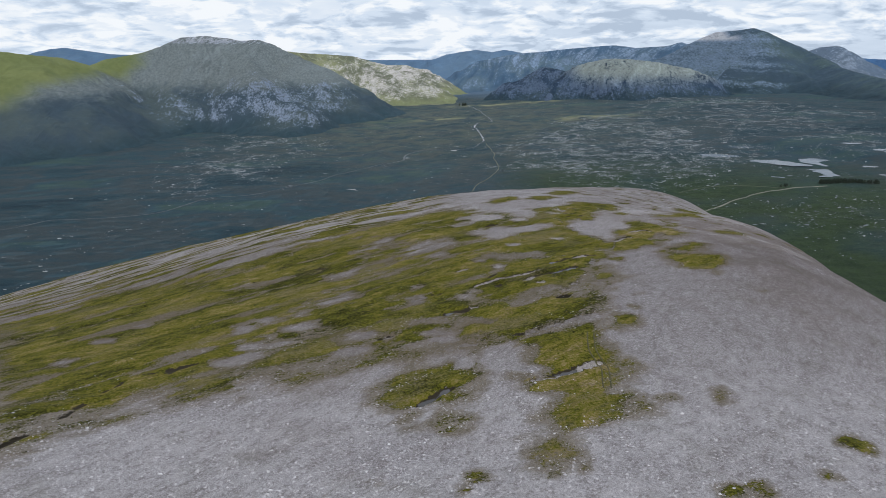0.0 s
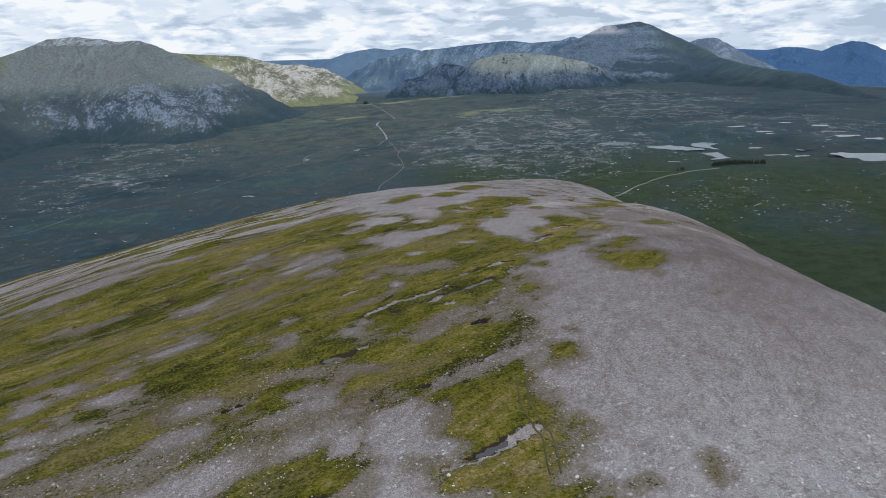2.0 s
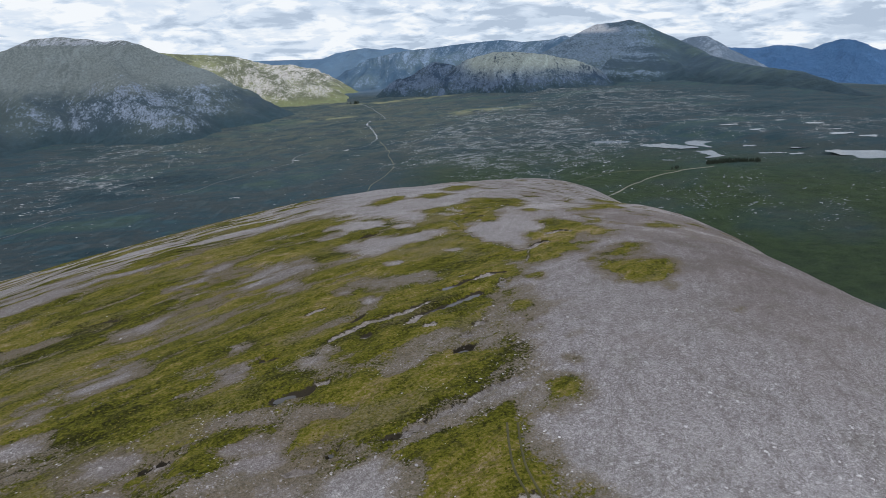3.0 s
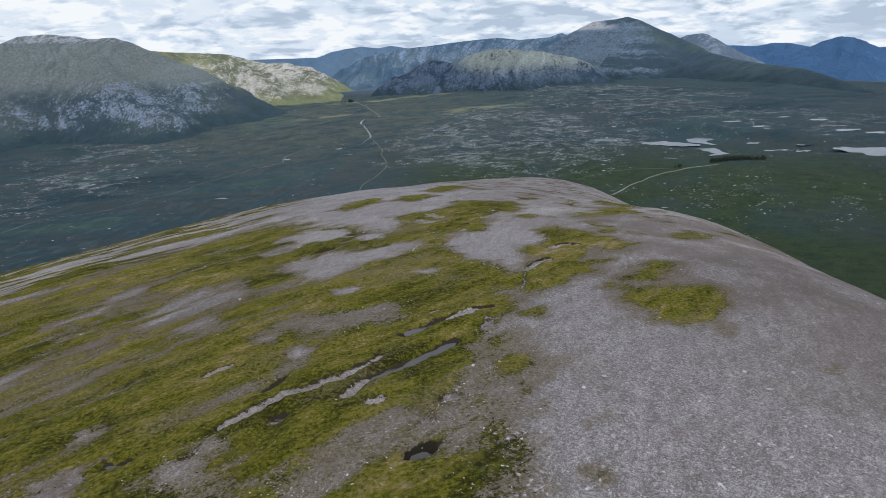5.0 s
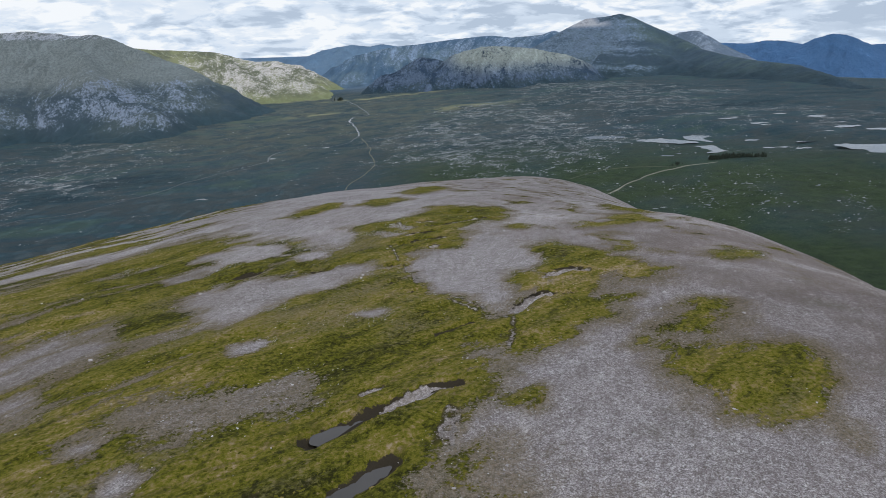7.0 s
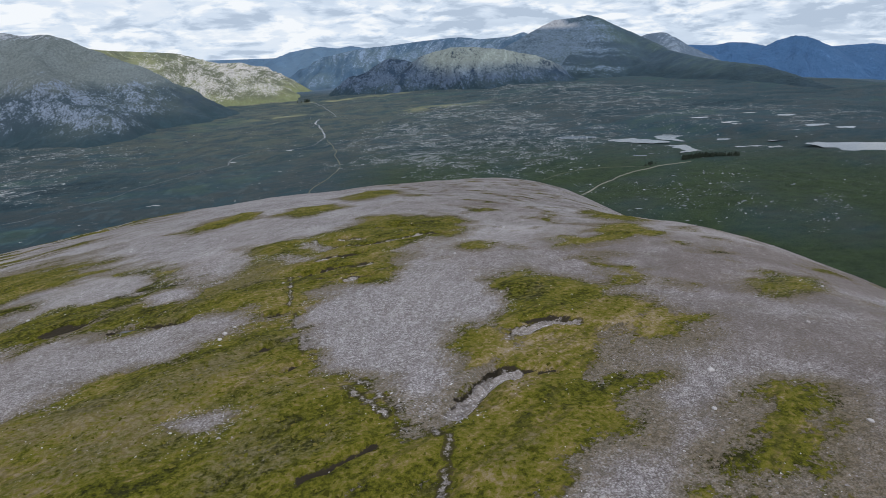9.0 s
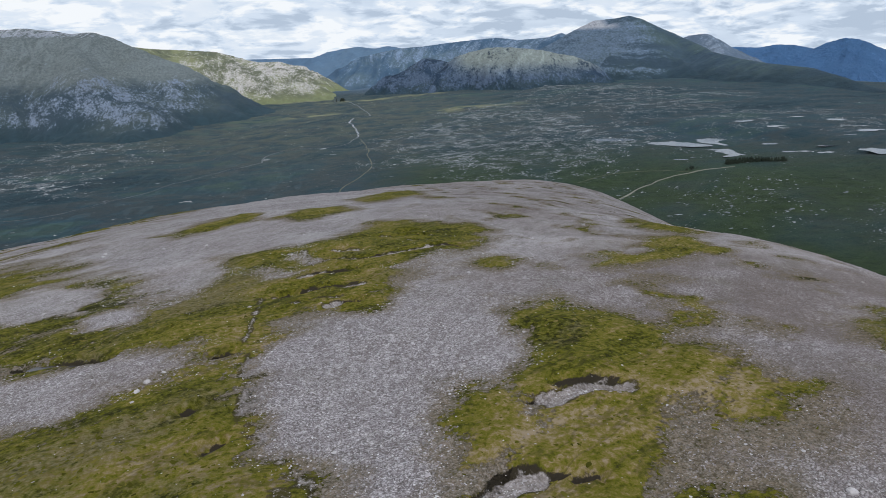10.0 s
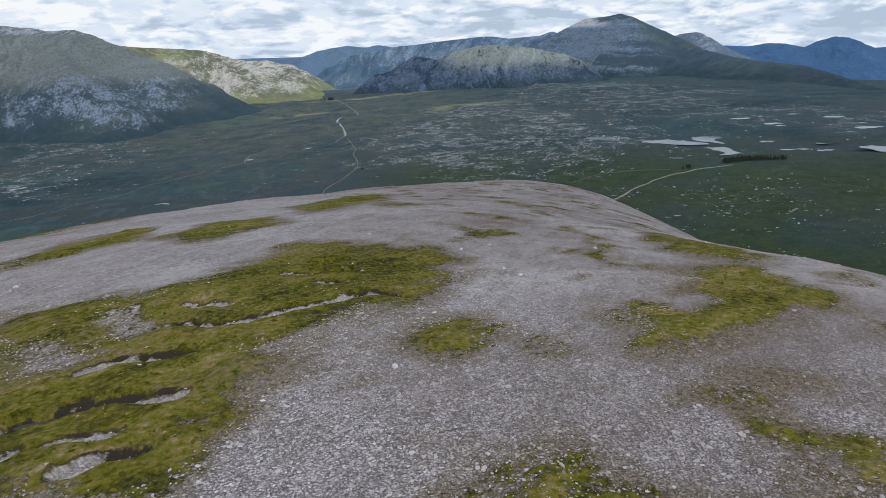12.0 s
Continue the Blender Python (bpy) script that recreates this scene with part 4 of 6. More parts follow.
def cover(X, Y):
    turf_, gravel, wet, lower = (np.full(X.shape, v) for v in (-1.0, 0.0, 0.0, 0.0))
    # everything is drawn out along the slope, edges of patches too
    a = radians(33)
    u, w = X * math.cos(a) + Y * math.sin(a), -X * math.sin(a) + Y * math.cos(a)
    ragged = fbm(u / 2.2, w, 6, 4, 51, 0.65)
    for sign, soft, outline in PATCHES:
        m = near_box(X, Y, outline, 9)
        d = inside_distance(X[m], Y[m], outline) + ragged[m] * (0.5 + 0.9 * soft)
        v = np.clip(d / (soft * (1.5 if sign < 0 else 2.3)), -1, 1)
        if sign:
            turf_[m] = np.maximum(turf_[m], v) if sign > 0 else np.minimum(turf_[m], -v)
        else:
            k = np.clip(v + 0.4, 0, 1)
            turf_[m] = turf_[m] * (1 - k) - 0.32 * k
    # streaks of stone drawn out along the slope, in the mossy side
    streak = fbm(u / 3.4, w, 7, 4, 88, 0.6) + 0.14
    turf_ = turf_ - 1.5 * np.clip(streak, 0, 0.8) * np.clip(turf_, 0, 1) * np.clip((40 - X) / 30, 0, 1)
    green = np.clip(fbm(u / 5, w, 6, 4, 93, 0.6) + 0.18, 0, 0.8)
    turf_ = turf_ + 2.6 * green * np.clip(-turf_, 0, 1) * np.clip((12 - X) / 20, 0, 1) * np.clip((Y - 95) / 40, 0, 1)
    # thin moss among the stones of the far side
    moss = np.clip(fbm(X, Y, 8, 4, 97, 0.6) - 0.05, 0, 0.8)
    turf_ = turf_ + 1.5 * moss * np.clip(-turf_, 0, 1) * np.clip((X - 45) / 20, 0, 1) * np.clip((Y - 150) / 20, 0, 1)
    for kind, half, line in STRIPS:
        m = near_box(X, Y, line, half + 4)
        x, y = X[m], Y[m]
        d = line_distance(x, y, line) + fbm(x, y, 2.5, 2, 4) * half * 0.35
        core = np.clip(1.5 - d / half, 0, 1)
        if kind == "worn":
            gravel[m] = np.maximum(gravel[m], 0.6 * core)
        elif kind == "grit":
            gravel[m] = np.maximum(gravel[m], core)
            lower[m] = np.maximum(lower[m], 0.45 * core)
            # the upslope bank: black peat, with its undercut's shade put into the colour
            wet[m] = np.maximum(wet[m], 0.75 * np.clip(1.5 - line_distance(x, y - half * 1.1, line) / (half * 0.45), 0, 1) * (core < 0.75))
        else:
            wet[m] = np.maximum(wet[m], core)
            lower[m] = np.maximum(lower[m], (0.8 if kind == "pool" else 0.5) * core)
            if kind == "pool":
                gravel[m] = np.minimum(gravel[m], 1 - core)
    return turf_, gravel, wet, lower


LOCHS = [
    [(444, 897), (467, 909), (484, 915), (502, 908), (508, 881), (515, 862), (506, 853), (482, 858), (469, 880)],
    [(530, 918), (559, 929), (572, 916), (575, 892), (556, 860), (537, 863), (518, 883)],
    [(498, 841), (539, 829), (545, 813), (571, 802), (559, 791), (517, 783), (496, 780), (490, 787), (501, 801), (497, 827)],
    [(637, 756), (651, 752), (661, 746), (677, 746), (709, 730), (745, 700), (740, 668), (700, 660), (660, 680), (643, 687), (631, 704), (629, 736)],
]
TARNS = [(429, 963, 30), (501, 1031, 18), (626, 1014, 18), (665, 1005, 16), (675, 947, 14), (668, 922, 8), (643, 805, 14), (613, 772, 13), (589, 793, 16),
         (596, 849, 11), (763, 877, 22), (783, 845, 17), (703, 841, 9), (818, 907, 13), (784, 923, 18), (784, 1037, 12), (808, 984, 16), (-128, 858, 9), (438, 794, 7), (-68, 1112, 9), (20, 1154, 7)]
for tx, ty, tr in TARNS:
    LOCHS.append([(tx + tr * math.cos(q) * (1 + 0.25 * math.sin(3 * q + tx)), ty + tr * 0.55 * math.sin(q) * (1 + 0.2 * math.cos(2 * q + ty)))
                  for q in np.linspace(0, 2 * math.pi, 14, endpoint=False)])
LEVELS = []
for outline in LOCHS:
    mid = np.mean(outline, 0)
    LEVELS.append(float(valley(mid[:1], mid[1:])[0]))

SLAB_ZONES = [
    (1.0, [(125, 1204), (276, 1444), (429, 1528), (544, 1297), (501, 1031), (438, 876), (336, 802), (261, 800), (162, 844), (116, 950)]),
    (1.0, [(-398, 933), (-415, 1039), (-405, 1132), (-341, 1143), (-304, 1000), (-328, 910), (-342, 863)]),
    (0.7, [(-488, 1214), (-483, 1373), (-366, 1362), (-260, 1300), (-263, 1181), (-385, 1147)]),
    (0.7, [(599, 1942), (875, 1869), (988, 1486), (730, 1190), (493, 1322)]),
    (0.2, [(352, 675), (418, 655), (483, 620), (514, 552), (457, 493), (393, 521), (339, 578)]),
    (0.4, [(540, 1280), (900, 1200), (1000, 900), (700, 880), (500, 1000)]),
]


def slabs(X, Y):
    s = np.full(X.shape, 0.0)
    for weight, outline in SLAB_ZONES:
        m = near_box(X, Y, outline, 120)
        d = inside_distance(X[m], Y[m], outline)
        s[m] = np.maximum(s[m], weight * np.clip(0.5 + d / 120, 0, 1))
    return s


def sunlit_flats(X, Y):
    """Sunlit bands by the river and along the glen, painted as pale grass."""
    s = np.zeros(X.shape)
    for cx, cy, rx, ry in ((150, 2010, 170, 45), (0, 1660, 110, 22), (360, 1520, 130, 26), (300, 1980, 90, 30), (-60, 2150, 120, 40)):
        s = np.maximum(s, np.clip(1.3 - np.hypot((X - cx) / rx, (Y - cy) / ry), 0, 1))
    # a weak wash of the same sunlit colour over the whole glen mouth
    return np.maximum(s, 0.17 * np.clip(1.5 - np.hypot((X - 20) / 420, (Y - 1600) / 560), 0, 1))


XS = spaced(-95, -15, 75, 165, 0.5, 0.95, -4900, 4900, 1.035, 1.025)
YS = spaced(25, 132, 214, 290, 0.5, 0.95, -2500, 4900, 1.07, 1.022)


GROUND = []


def build_ground():
    X, Y = np.meshgrid(XS, YS)
    D, V = dome(X, Y), valley(X, Y)
    Z = smooth_max(D, V, 14)
    moor = np.clip((V + 30 - D) / 22 + fbm(X, Y, 60, 3, 3) * 0.3, 0, 1)
    near = 1 - np.clip((np.hypot(X - 30, Y - 120) - 250) / 150, 0, 1)
    turf_, gravel, wet, lower = cover(X, Y)
    Z = Z + near * (fbm(X, Y, 18, 4, 21) * 0.4 + fbm(X, Y, 5, 2, 29) * 0.12 * np.clip(turf_ + 0.3, 0, 1) + 0.22 * np.clip(turf_, 0, 1) * (1 + fbm(X, Y, 4, 2, 8)) - lower)
    for outline, level in zip(LOCHS, LEVELS):
        m = near_box(X, Y, outline, 60)
        w = np.clip(1.55 + inside_distance(X[m], Y[m], outline) / 38, 0, 1)
        Z[m] = Z[m] * (1 - w) + (level - 0.06) * w
    ob = sheet("ground", X, Y, Z, land_material(), {"turf": turf_, "moor": moor, "gravel": gravel, "wet": wet, "slab": slabs(X, Y), "sunlit_flats": sunlit_flats(X, Y), "far_haze": np.clip((np.hypot(X, Y) - 2300 + fbm(X, Y, 300, 3, 15) * 200) / 500, 0, 1), "grassy": np.clip((1100 - np.hypot(X, Y)) / 300, 0, 1) * np.clip((X - 60) / 90, 0, 1) * np.clip(1.0 + fbm(X, Y, 120, 3, 44) * 0.7, 0, 1)})
    GROUND.append(ob)
    tagged(ob, "stony moss-patched hilltop falling to a dark heather moor", "ground", kind="structure")
    return Z, turf_, gravel, wet


GROUND_Z, GROUND_TURF, GROUND_GRIT, GROUND_WET = build_ground()


def grid_value(G, x, y):
    """A value of the ground's grid at places, between its vertices."""
    i, j = np.clip(np.searchsorted(XS, x) - 1, 0, len(XS) - 2), np.clip(np.searchsorted(YS, y) - 1, 0, len(YS) - 2)
    u, v = (x - XS[i]) / (XS[i + 1] - XS[i]), (y - YS[j]) / (YS[j + 1] - YS[j])
    return (G[j, i] * (1 - u) + G[j, i + 1] * u) * (1 - v) + (G[j + 1, i] * (1 - u) + G[j + 1, i + 1] * u) * v


def on_ground(x, y):
    return grid_value(GROUND_Z, np.asarray(x, float), np.asarray(y, float))


# ---- mountains ----
def mountain_material(name, rock, heath, lush, cover_low, cover_high, streak=30, light=(0.42, 0.40, 0.385), foot=(0.040, 0.062, 0.064), hazy_upper=(0.150, 0.155, 0.130)):
    m, tree, bsdf = material(name)
    n = Nodes(tree)

    def off(noise_, gain):
        return n.math("MULTIPLY", n.math("SUBTRACT", noise_, 0.5), gain)

    # along the crest and down the slope, so that gullies and ribs run downhill
    run = n.n.new("ShaderNodeCombineXYZ")
    n.put(run.inputs[0], n.attribute("along"))
    n.put(run.inputs[1], n.attribute("down"))
    broad = n.noise(streak * 7, 5, 0.6)
    ribs = n.noise(streak * 1.1, 8, 0.66, stretch=(1, 4.5, 1), turn=14, distort=0.6, vector=run.outputs[0])
    ribs = n.math("ADD", 0.5, n.math("MULTIPLY", n.math("SUBTRACT", ribs, 0.5), n.attribute("clear")))
    crag = n.noise(streak * 1.6, 9, 0.70, stretch=(0.7, 1.5, 0.8), distort=0.5)
    fine = n.noise(streak * 0.40, 7, 0.75, stretch=(0.75, 1.5, 0.8))
    veg = n.mix(n.step(n.math("ADD", broad, off(ribs, 0.6)), 0.40, 0.62), heath, lush)
    veg = n.mix(n.math("MULTIPLY", n.step(crag, 0.45, 0.7), 0.4), veg, tuple(c * 1.45 for c in heath))
    veg = n.mix(n.math("MULTIPLY", n.step(ribs, 0.52, 0.36), 0.35), veg, tuple(c * 0.6 for c in heath))
    # brown-olive upper slopes, lightened in colour for haze and dappled sun
    veg = n.mix(n.step(n.math("ADD", n.attribute("hazy_upper"), n.math("ADD", off(broad, 0.5), off(crag, 0.7))), 0.25, 0.85), veg, n.mix(n.step(n.math("ADD", n.math("MULTIPLY", fine, 0.5), n.math("MULTIPLY", ribs, 0.5)), 0.4, 0.6), tuple(c * 0.72 for c in hazy_upper), tuple(c * 1.3 for c in hazy_upper)))
    # grass where lush is set, with the sunshine on it put into the colour
    sunlit_meadow = n.ramp(n.math("ADD", n.math("MULTIPLY", broad, 0.6), n.math("MULTIPLY", crag, 0.4)), (0.36, (0.135, 0.170, 0.062)), (0.6, (0.225, 0.25, 0.098)))
    veg = n.mix(n.step(n.math("ADD", n.attribute("lush"), n.math("ADD", off(broad, 0.5), off(ribs, 0.4))), 0.2, 0.8), veg, sunlit_meadow)
    veg = n.mix(n.attribute("foot"), veg, n.mix(n.step(crag, 0.4, 0.65), foot, tuple(c * 1.3 for c in foot)))
    tint = n.mix(n.attribute("pale"), rock, light)
    bright = n.math("ADD", 0.5, n.math("ADD", off(fine, 0.9), off(ribs, 0.8)))
    dull, vivid = n.n.new("ShaderNodeMix"), n.n.new("ShaderNodeMix")
    for t, k in ((dull, 0.45), (vivid, 1.5)):
        t.data_type, t.blend_type = "RGBA", "MULTIPLY"
        t.inputs["Factor"].default_value = 1.0
        n.put(t.inputs[6], tint)
        t.inputs[7].default_value = (k, k, k, 1)
    stone = n.mix(n.step(bright, 0.32, 0.5), dull.outputs[2], tint)
    stone = n.mix(n.step(bright, 0.52, 0.72), stone, vivid.outputs[2])
    steep = n.math("SUBTRACT", 1.0, n.slope())
    bare = n.math("ADD", n.math("ADD", off(crag, 1.2), n.math("ADD", off(fine, 1.8), off(ribs, 2.5))),
                  n.math("ADD", n.attribute("bare"), n.math("ADD", n.math("MULTIPLY", steep, 1.0), off(broad, 1.2))))
    n.put(bsdf.inputs["Base Color"], n.mix(n.step(bare, cover_low, cover_high), veg, stone))
    bsdf.inputs["Roughness"].default_value = 0.95
    bsdf.inputs["Specular IOR Level"].default_value = 0.18
    n.put(bsdf.inputs["Normal"], n.bump(n.math("ADD", n.math("ADD", crag, ribs), n.math("MULTIPLY", fine, 0.5)), 1.0, streak * 0.6))
    return m


def ridge_height(X, Y, lines, slope):
    """Height under ridge lines of (x, y, z), falling off on both sides; the distance from the main crest, the way along it, and how clear its slope is of others."""
    best, crest = np.full(X.shape, -1e9), np.full(X.shape, -1e9)
    near, along = np.full(X.shape, 1e9), np.zeros(X.shape)
    parts = []
    for k, line in enumerate(lines):
        run = 0.0
        for (ax, ay, az), (bx, by, bz) in zip(line, line[1:]):
            dx, dy = bx - ax, by - ay
            length = math.hypot(dx, dy)
            free = ((X - ax) * dx + (Y - ay) * dy) / (dx * dx + dy * dy)
            t = np.clip(free, 0, 1)
            d = np.hypot(X - ax - t * dx, Y - ay - t * dy)
            h = az + (bz - az) * t - slope * (np.sqrt(d * d + 144) - 12)
            best = np.maximum(best, h)
            if k == 0:
                s = run + np.clip(free, -1, 2) * length
                top = h > crest
                near, along, crest = np.where(top, d, near), np.where(top, s, along), np.maximum(crest, h)
                parts.append((h, s))
            run += length
    rival = np.full(X.shape, -1e9)
    for h, s in parts:
        rival = np.where(np.abs(s - along) > 30, np.maximum(rival, h), rival)
    return best, near, along, np.clip((crest - rival) / 22, 0, 1)


def zero(X, Y, Z):
    return np.zeros(X.shape)


def mountain(label, lines, mat, slope=0.5, step=7.0, rough=1.0, reach=None, seed=1, bare=zero, pale=zero, lush=zero, hazy_upper=zero, gully=1.0, low=35.0, category="mountain"):
    pts = np.array([p for line in lines for p in line])
    reach = reach or (pts[:, 2].max() + 40) / slope
    (x0, y0), (x1, y1) = pts[:, :2].min(0) - reach, pts[:, :2].max(0) + reach * 0.9
    y0 = max(y0, 560)
    X, Y = np.meshgrid(np.arange(x0, x1, step), np.arange(y0, y1, step))
    wx, wy = X + fbm(X, Y, 220, 3, seed) * 38 * rough, Y + fbm(X, Y, 220, 3, seed + 5) * 38 * rough
    flat, d0, s0, c0 = ridge_height(X, Y, lines, slope)
    bent, d1, s1, c1 = ridge_height(wx, wy, lines, slope)
    k = np.clip(d0 / 120, 0, 1)
    Z = flat * (1 - k) + bent * k
    g = np.clip(d0 / 150, 0.03, 1)
    Z = Z + rough * g * (ridged(X, Y, 170, 5, seed + 11, 0.55) * 9 + fbm(X, Y, 60, 4, seed + 2, 0.6) * 5) + rough * fbm(X, Y, 22, 3, seed + 4) * 1.2
    Z = Z + gully * c1 * np.clip(d0 / 110, 0, 1) * ridged(s1 + d1 * 0.25, d1 * 0.22, 75, 3, seed + 23, 0.6) * 7
    base = valley(X, Y)
    # a soft toe where the slope meets the moor
    Z = smooth_max(Z, base - 10, 20)
    toe = np.clip(1 - (Z - base) / low + fbm(X, Y, 70, 3, seed + 6) * 0.35, 0, 1)
    ob = sheet(label[1], X, Y, Z, mat, {"bare": bare(X, Y, Z) - toe * 0.35, "pale": pale(X, Y, Z), "lush": lush(X, Y, Z), "hazy_upper": hazy_upper(X, Y, Z), "foot": toe, "along": s1, "down": d1, "clear": c1})
    return tagged(ob, label[0], category)


def bump_at(X, Y, x, y, r):
    return np.clip(1.3 - np.hypot(X - x, Y - y) / r, 0, 1)


# rock and heather colours take a blue shift that stands for haze
ROCK = mountain_material("hazy_grey_crags", (0.217, 0.267, 0.353), (0.053, 0.081, 0.106), (0.081, 0.109, 0.114), 0.48, 0.90, 16, (0.386, 0.390, 0.413), foot=(0.032, 0.060, 0.076), hazy_upper=(0.170, 0.198, 0.204))
# pale ridge rock and grass, brightened further to carry the sunlight on them
SUNLIT_ROCK = mountain_material("sunlit_ridge_rock", (0.58, 0.55, 0.52), (0.150, 0.163, 0.112), (0.26, 0.275, 0.15), 0.18, 0.66, 16, (0.56, 0.53, 0.51), foot=(0.190, 0.212, 0.110))
# same haze shift in the colours of the crag hill and scree peak
DARK = mountain_material("hazy_dark_crags", (0.092, 0.132, 0.204), (0.029, 0.055, 0.097), (0.057, 0.088, 0.110), 0.05, 0.6, 20, (0.248, 0.285, 0.275), foot=(0.028, 0.052, 0.070))
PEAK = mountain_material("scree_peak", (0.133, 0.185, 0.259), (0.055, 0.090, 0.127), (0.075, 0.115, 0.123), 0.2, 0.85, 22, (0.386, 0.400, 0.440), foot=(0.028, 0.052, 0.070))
# the four far materials have the blue haze of distance mixed into their colours
GREY = mountain_material("hazy_pale_scree", (0.230, 0.285, 0.369), (0.120, 0.165, 0.231), (0.147, 0.190, 0.242), 0.0, 0.6, 28)
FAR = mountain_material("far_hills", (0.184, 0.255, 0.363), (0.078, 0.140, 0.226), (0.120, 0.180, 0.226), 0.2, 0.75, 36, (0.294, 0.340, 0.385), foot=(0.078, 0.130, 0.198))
HAZE_BLUE = mountain_material("hazy_far_hills", (0.20, 0.30, 0.43), (0.125, 0.215, 0.34), (0.145, 0.235, 0.35), 0.4, 1.0, 80, foot=(0.12, 0.21, 0.33))
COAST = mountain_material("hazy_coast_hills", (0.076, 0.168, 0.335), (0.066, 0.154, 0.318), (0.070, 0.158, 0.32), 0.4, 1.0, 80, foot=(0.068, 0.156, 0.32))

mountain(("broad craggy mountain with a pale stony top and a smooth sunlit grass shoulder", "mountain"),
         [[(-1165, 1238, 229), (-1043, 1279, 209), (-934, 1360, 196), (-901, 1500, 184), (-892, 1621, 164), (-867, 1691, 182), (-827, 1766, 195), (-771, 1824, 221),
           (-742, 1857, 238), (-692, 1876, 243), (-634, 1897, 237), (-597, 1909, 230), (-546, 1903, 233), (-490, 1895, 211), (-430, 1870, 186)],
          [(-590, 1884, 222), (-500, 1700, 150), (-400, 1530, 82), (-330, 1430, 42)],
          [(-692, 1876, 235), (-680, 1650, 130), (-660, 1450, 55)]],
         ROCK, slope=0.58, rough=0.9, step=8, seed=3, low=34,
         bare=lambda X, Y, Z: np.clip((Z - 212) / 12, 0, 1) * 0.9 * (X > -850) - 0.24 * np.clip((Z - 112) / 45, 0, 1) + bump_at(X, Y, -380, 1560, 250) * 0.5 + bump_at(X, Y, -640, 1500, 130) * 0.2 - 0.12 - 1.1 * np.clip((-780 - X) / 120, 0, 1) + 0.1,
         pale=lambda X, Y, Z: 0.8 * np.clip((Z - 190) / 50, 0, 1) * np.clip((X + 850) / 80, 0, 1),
         # lush brightens the sunlit shoulder and a lit band halfway up
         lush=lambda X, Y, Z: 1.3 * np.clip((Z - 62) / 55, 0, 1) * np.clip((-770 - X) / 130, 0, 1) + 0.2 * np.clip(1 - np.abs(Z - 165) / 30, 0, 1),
         hazy_upper=lambda X, Y, Z: 1.2 * np.clip((Z - 75) / 75, 0, 1))
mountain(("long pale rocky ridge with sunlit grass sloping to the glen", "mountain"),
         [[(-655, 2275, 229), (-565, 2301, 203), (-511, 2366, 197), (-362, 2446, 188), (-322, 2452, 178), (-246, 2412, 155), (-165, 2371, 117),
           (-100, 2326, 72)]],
         SUNLIT_ROCK, slope=0.46, step=9, seed=12, low=25, pale=lambda X, Y, Z: np.ones(X.shape),
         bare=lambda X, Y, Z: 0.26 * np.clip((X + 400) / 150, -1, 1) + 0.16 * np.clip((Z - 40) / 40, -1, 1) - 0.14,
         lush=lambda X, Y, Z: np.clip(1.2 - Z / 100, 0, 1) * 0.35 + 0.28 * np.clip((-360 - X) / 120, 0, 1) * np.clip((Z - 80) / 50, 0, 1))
mountain(("low pale rock ridge farther along the glen", "mountain"),
         [[(-343, 3055, 162), (-267, 3013, 146), (-178, 2970, 147), (-118, 2924, 124), (-60, 2876, 92)]],
         SUNLIT_ROCK, slope=0.5, step=12, seed=14, pale=lambda X, Y, Z: np.ones(X.shape), bare=lambda X, Y, Z: np.clip((Z - 50) / 50, -1, 1) * 0.4)
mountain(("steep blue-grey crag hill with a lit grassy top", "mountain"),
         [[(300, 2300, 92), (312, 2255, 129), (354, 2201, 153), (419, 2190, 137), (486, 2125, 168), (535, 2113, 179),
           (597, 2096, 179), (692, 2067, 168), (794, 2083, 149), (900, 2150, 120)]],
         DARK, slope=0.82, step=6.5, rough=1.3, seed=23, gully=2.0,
         # sunlight on the hilltop is painted as paler rock
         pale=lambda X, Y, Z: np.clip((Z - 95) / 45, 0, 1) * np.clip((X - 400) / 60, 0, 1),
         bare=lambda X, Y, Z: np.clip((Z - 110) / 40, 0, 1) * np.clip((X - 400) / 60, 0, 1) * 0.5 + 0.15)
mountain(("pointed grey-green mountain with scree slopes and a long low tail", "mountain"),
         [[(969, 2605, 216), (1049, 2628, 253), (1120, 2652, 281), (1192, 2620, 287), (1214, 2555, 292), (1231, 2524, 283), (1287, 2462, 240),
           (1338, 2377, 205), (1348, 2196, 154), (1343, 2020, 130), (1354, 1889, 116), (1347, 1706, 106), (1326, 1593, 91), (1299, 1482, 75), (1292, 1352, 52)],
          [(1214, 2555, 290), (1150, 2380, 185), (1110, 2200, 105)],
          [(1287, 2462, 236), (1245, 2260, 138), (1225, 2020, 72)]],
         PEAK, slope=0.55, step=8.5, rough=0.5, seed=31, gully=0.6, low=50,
         # lit shoulder left of the summit: its sun is in the rock tint
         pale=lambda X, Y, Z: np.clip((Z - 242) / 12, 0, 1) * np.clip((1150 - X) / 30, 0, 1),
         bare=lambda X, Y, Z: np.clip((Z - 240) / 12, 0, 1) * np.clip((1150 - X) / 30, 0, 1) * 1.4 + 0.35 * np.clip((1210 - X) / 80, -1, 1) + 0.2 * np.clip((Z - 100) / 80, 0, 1))
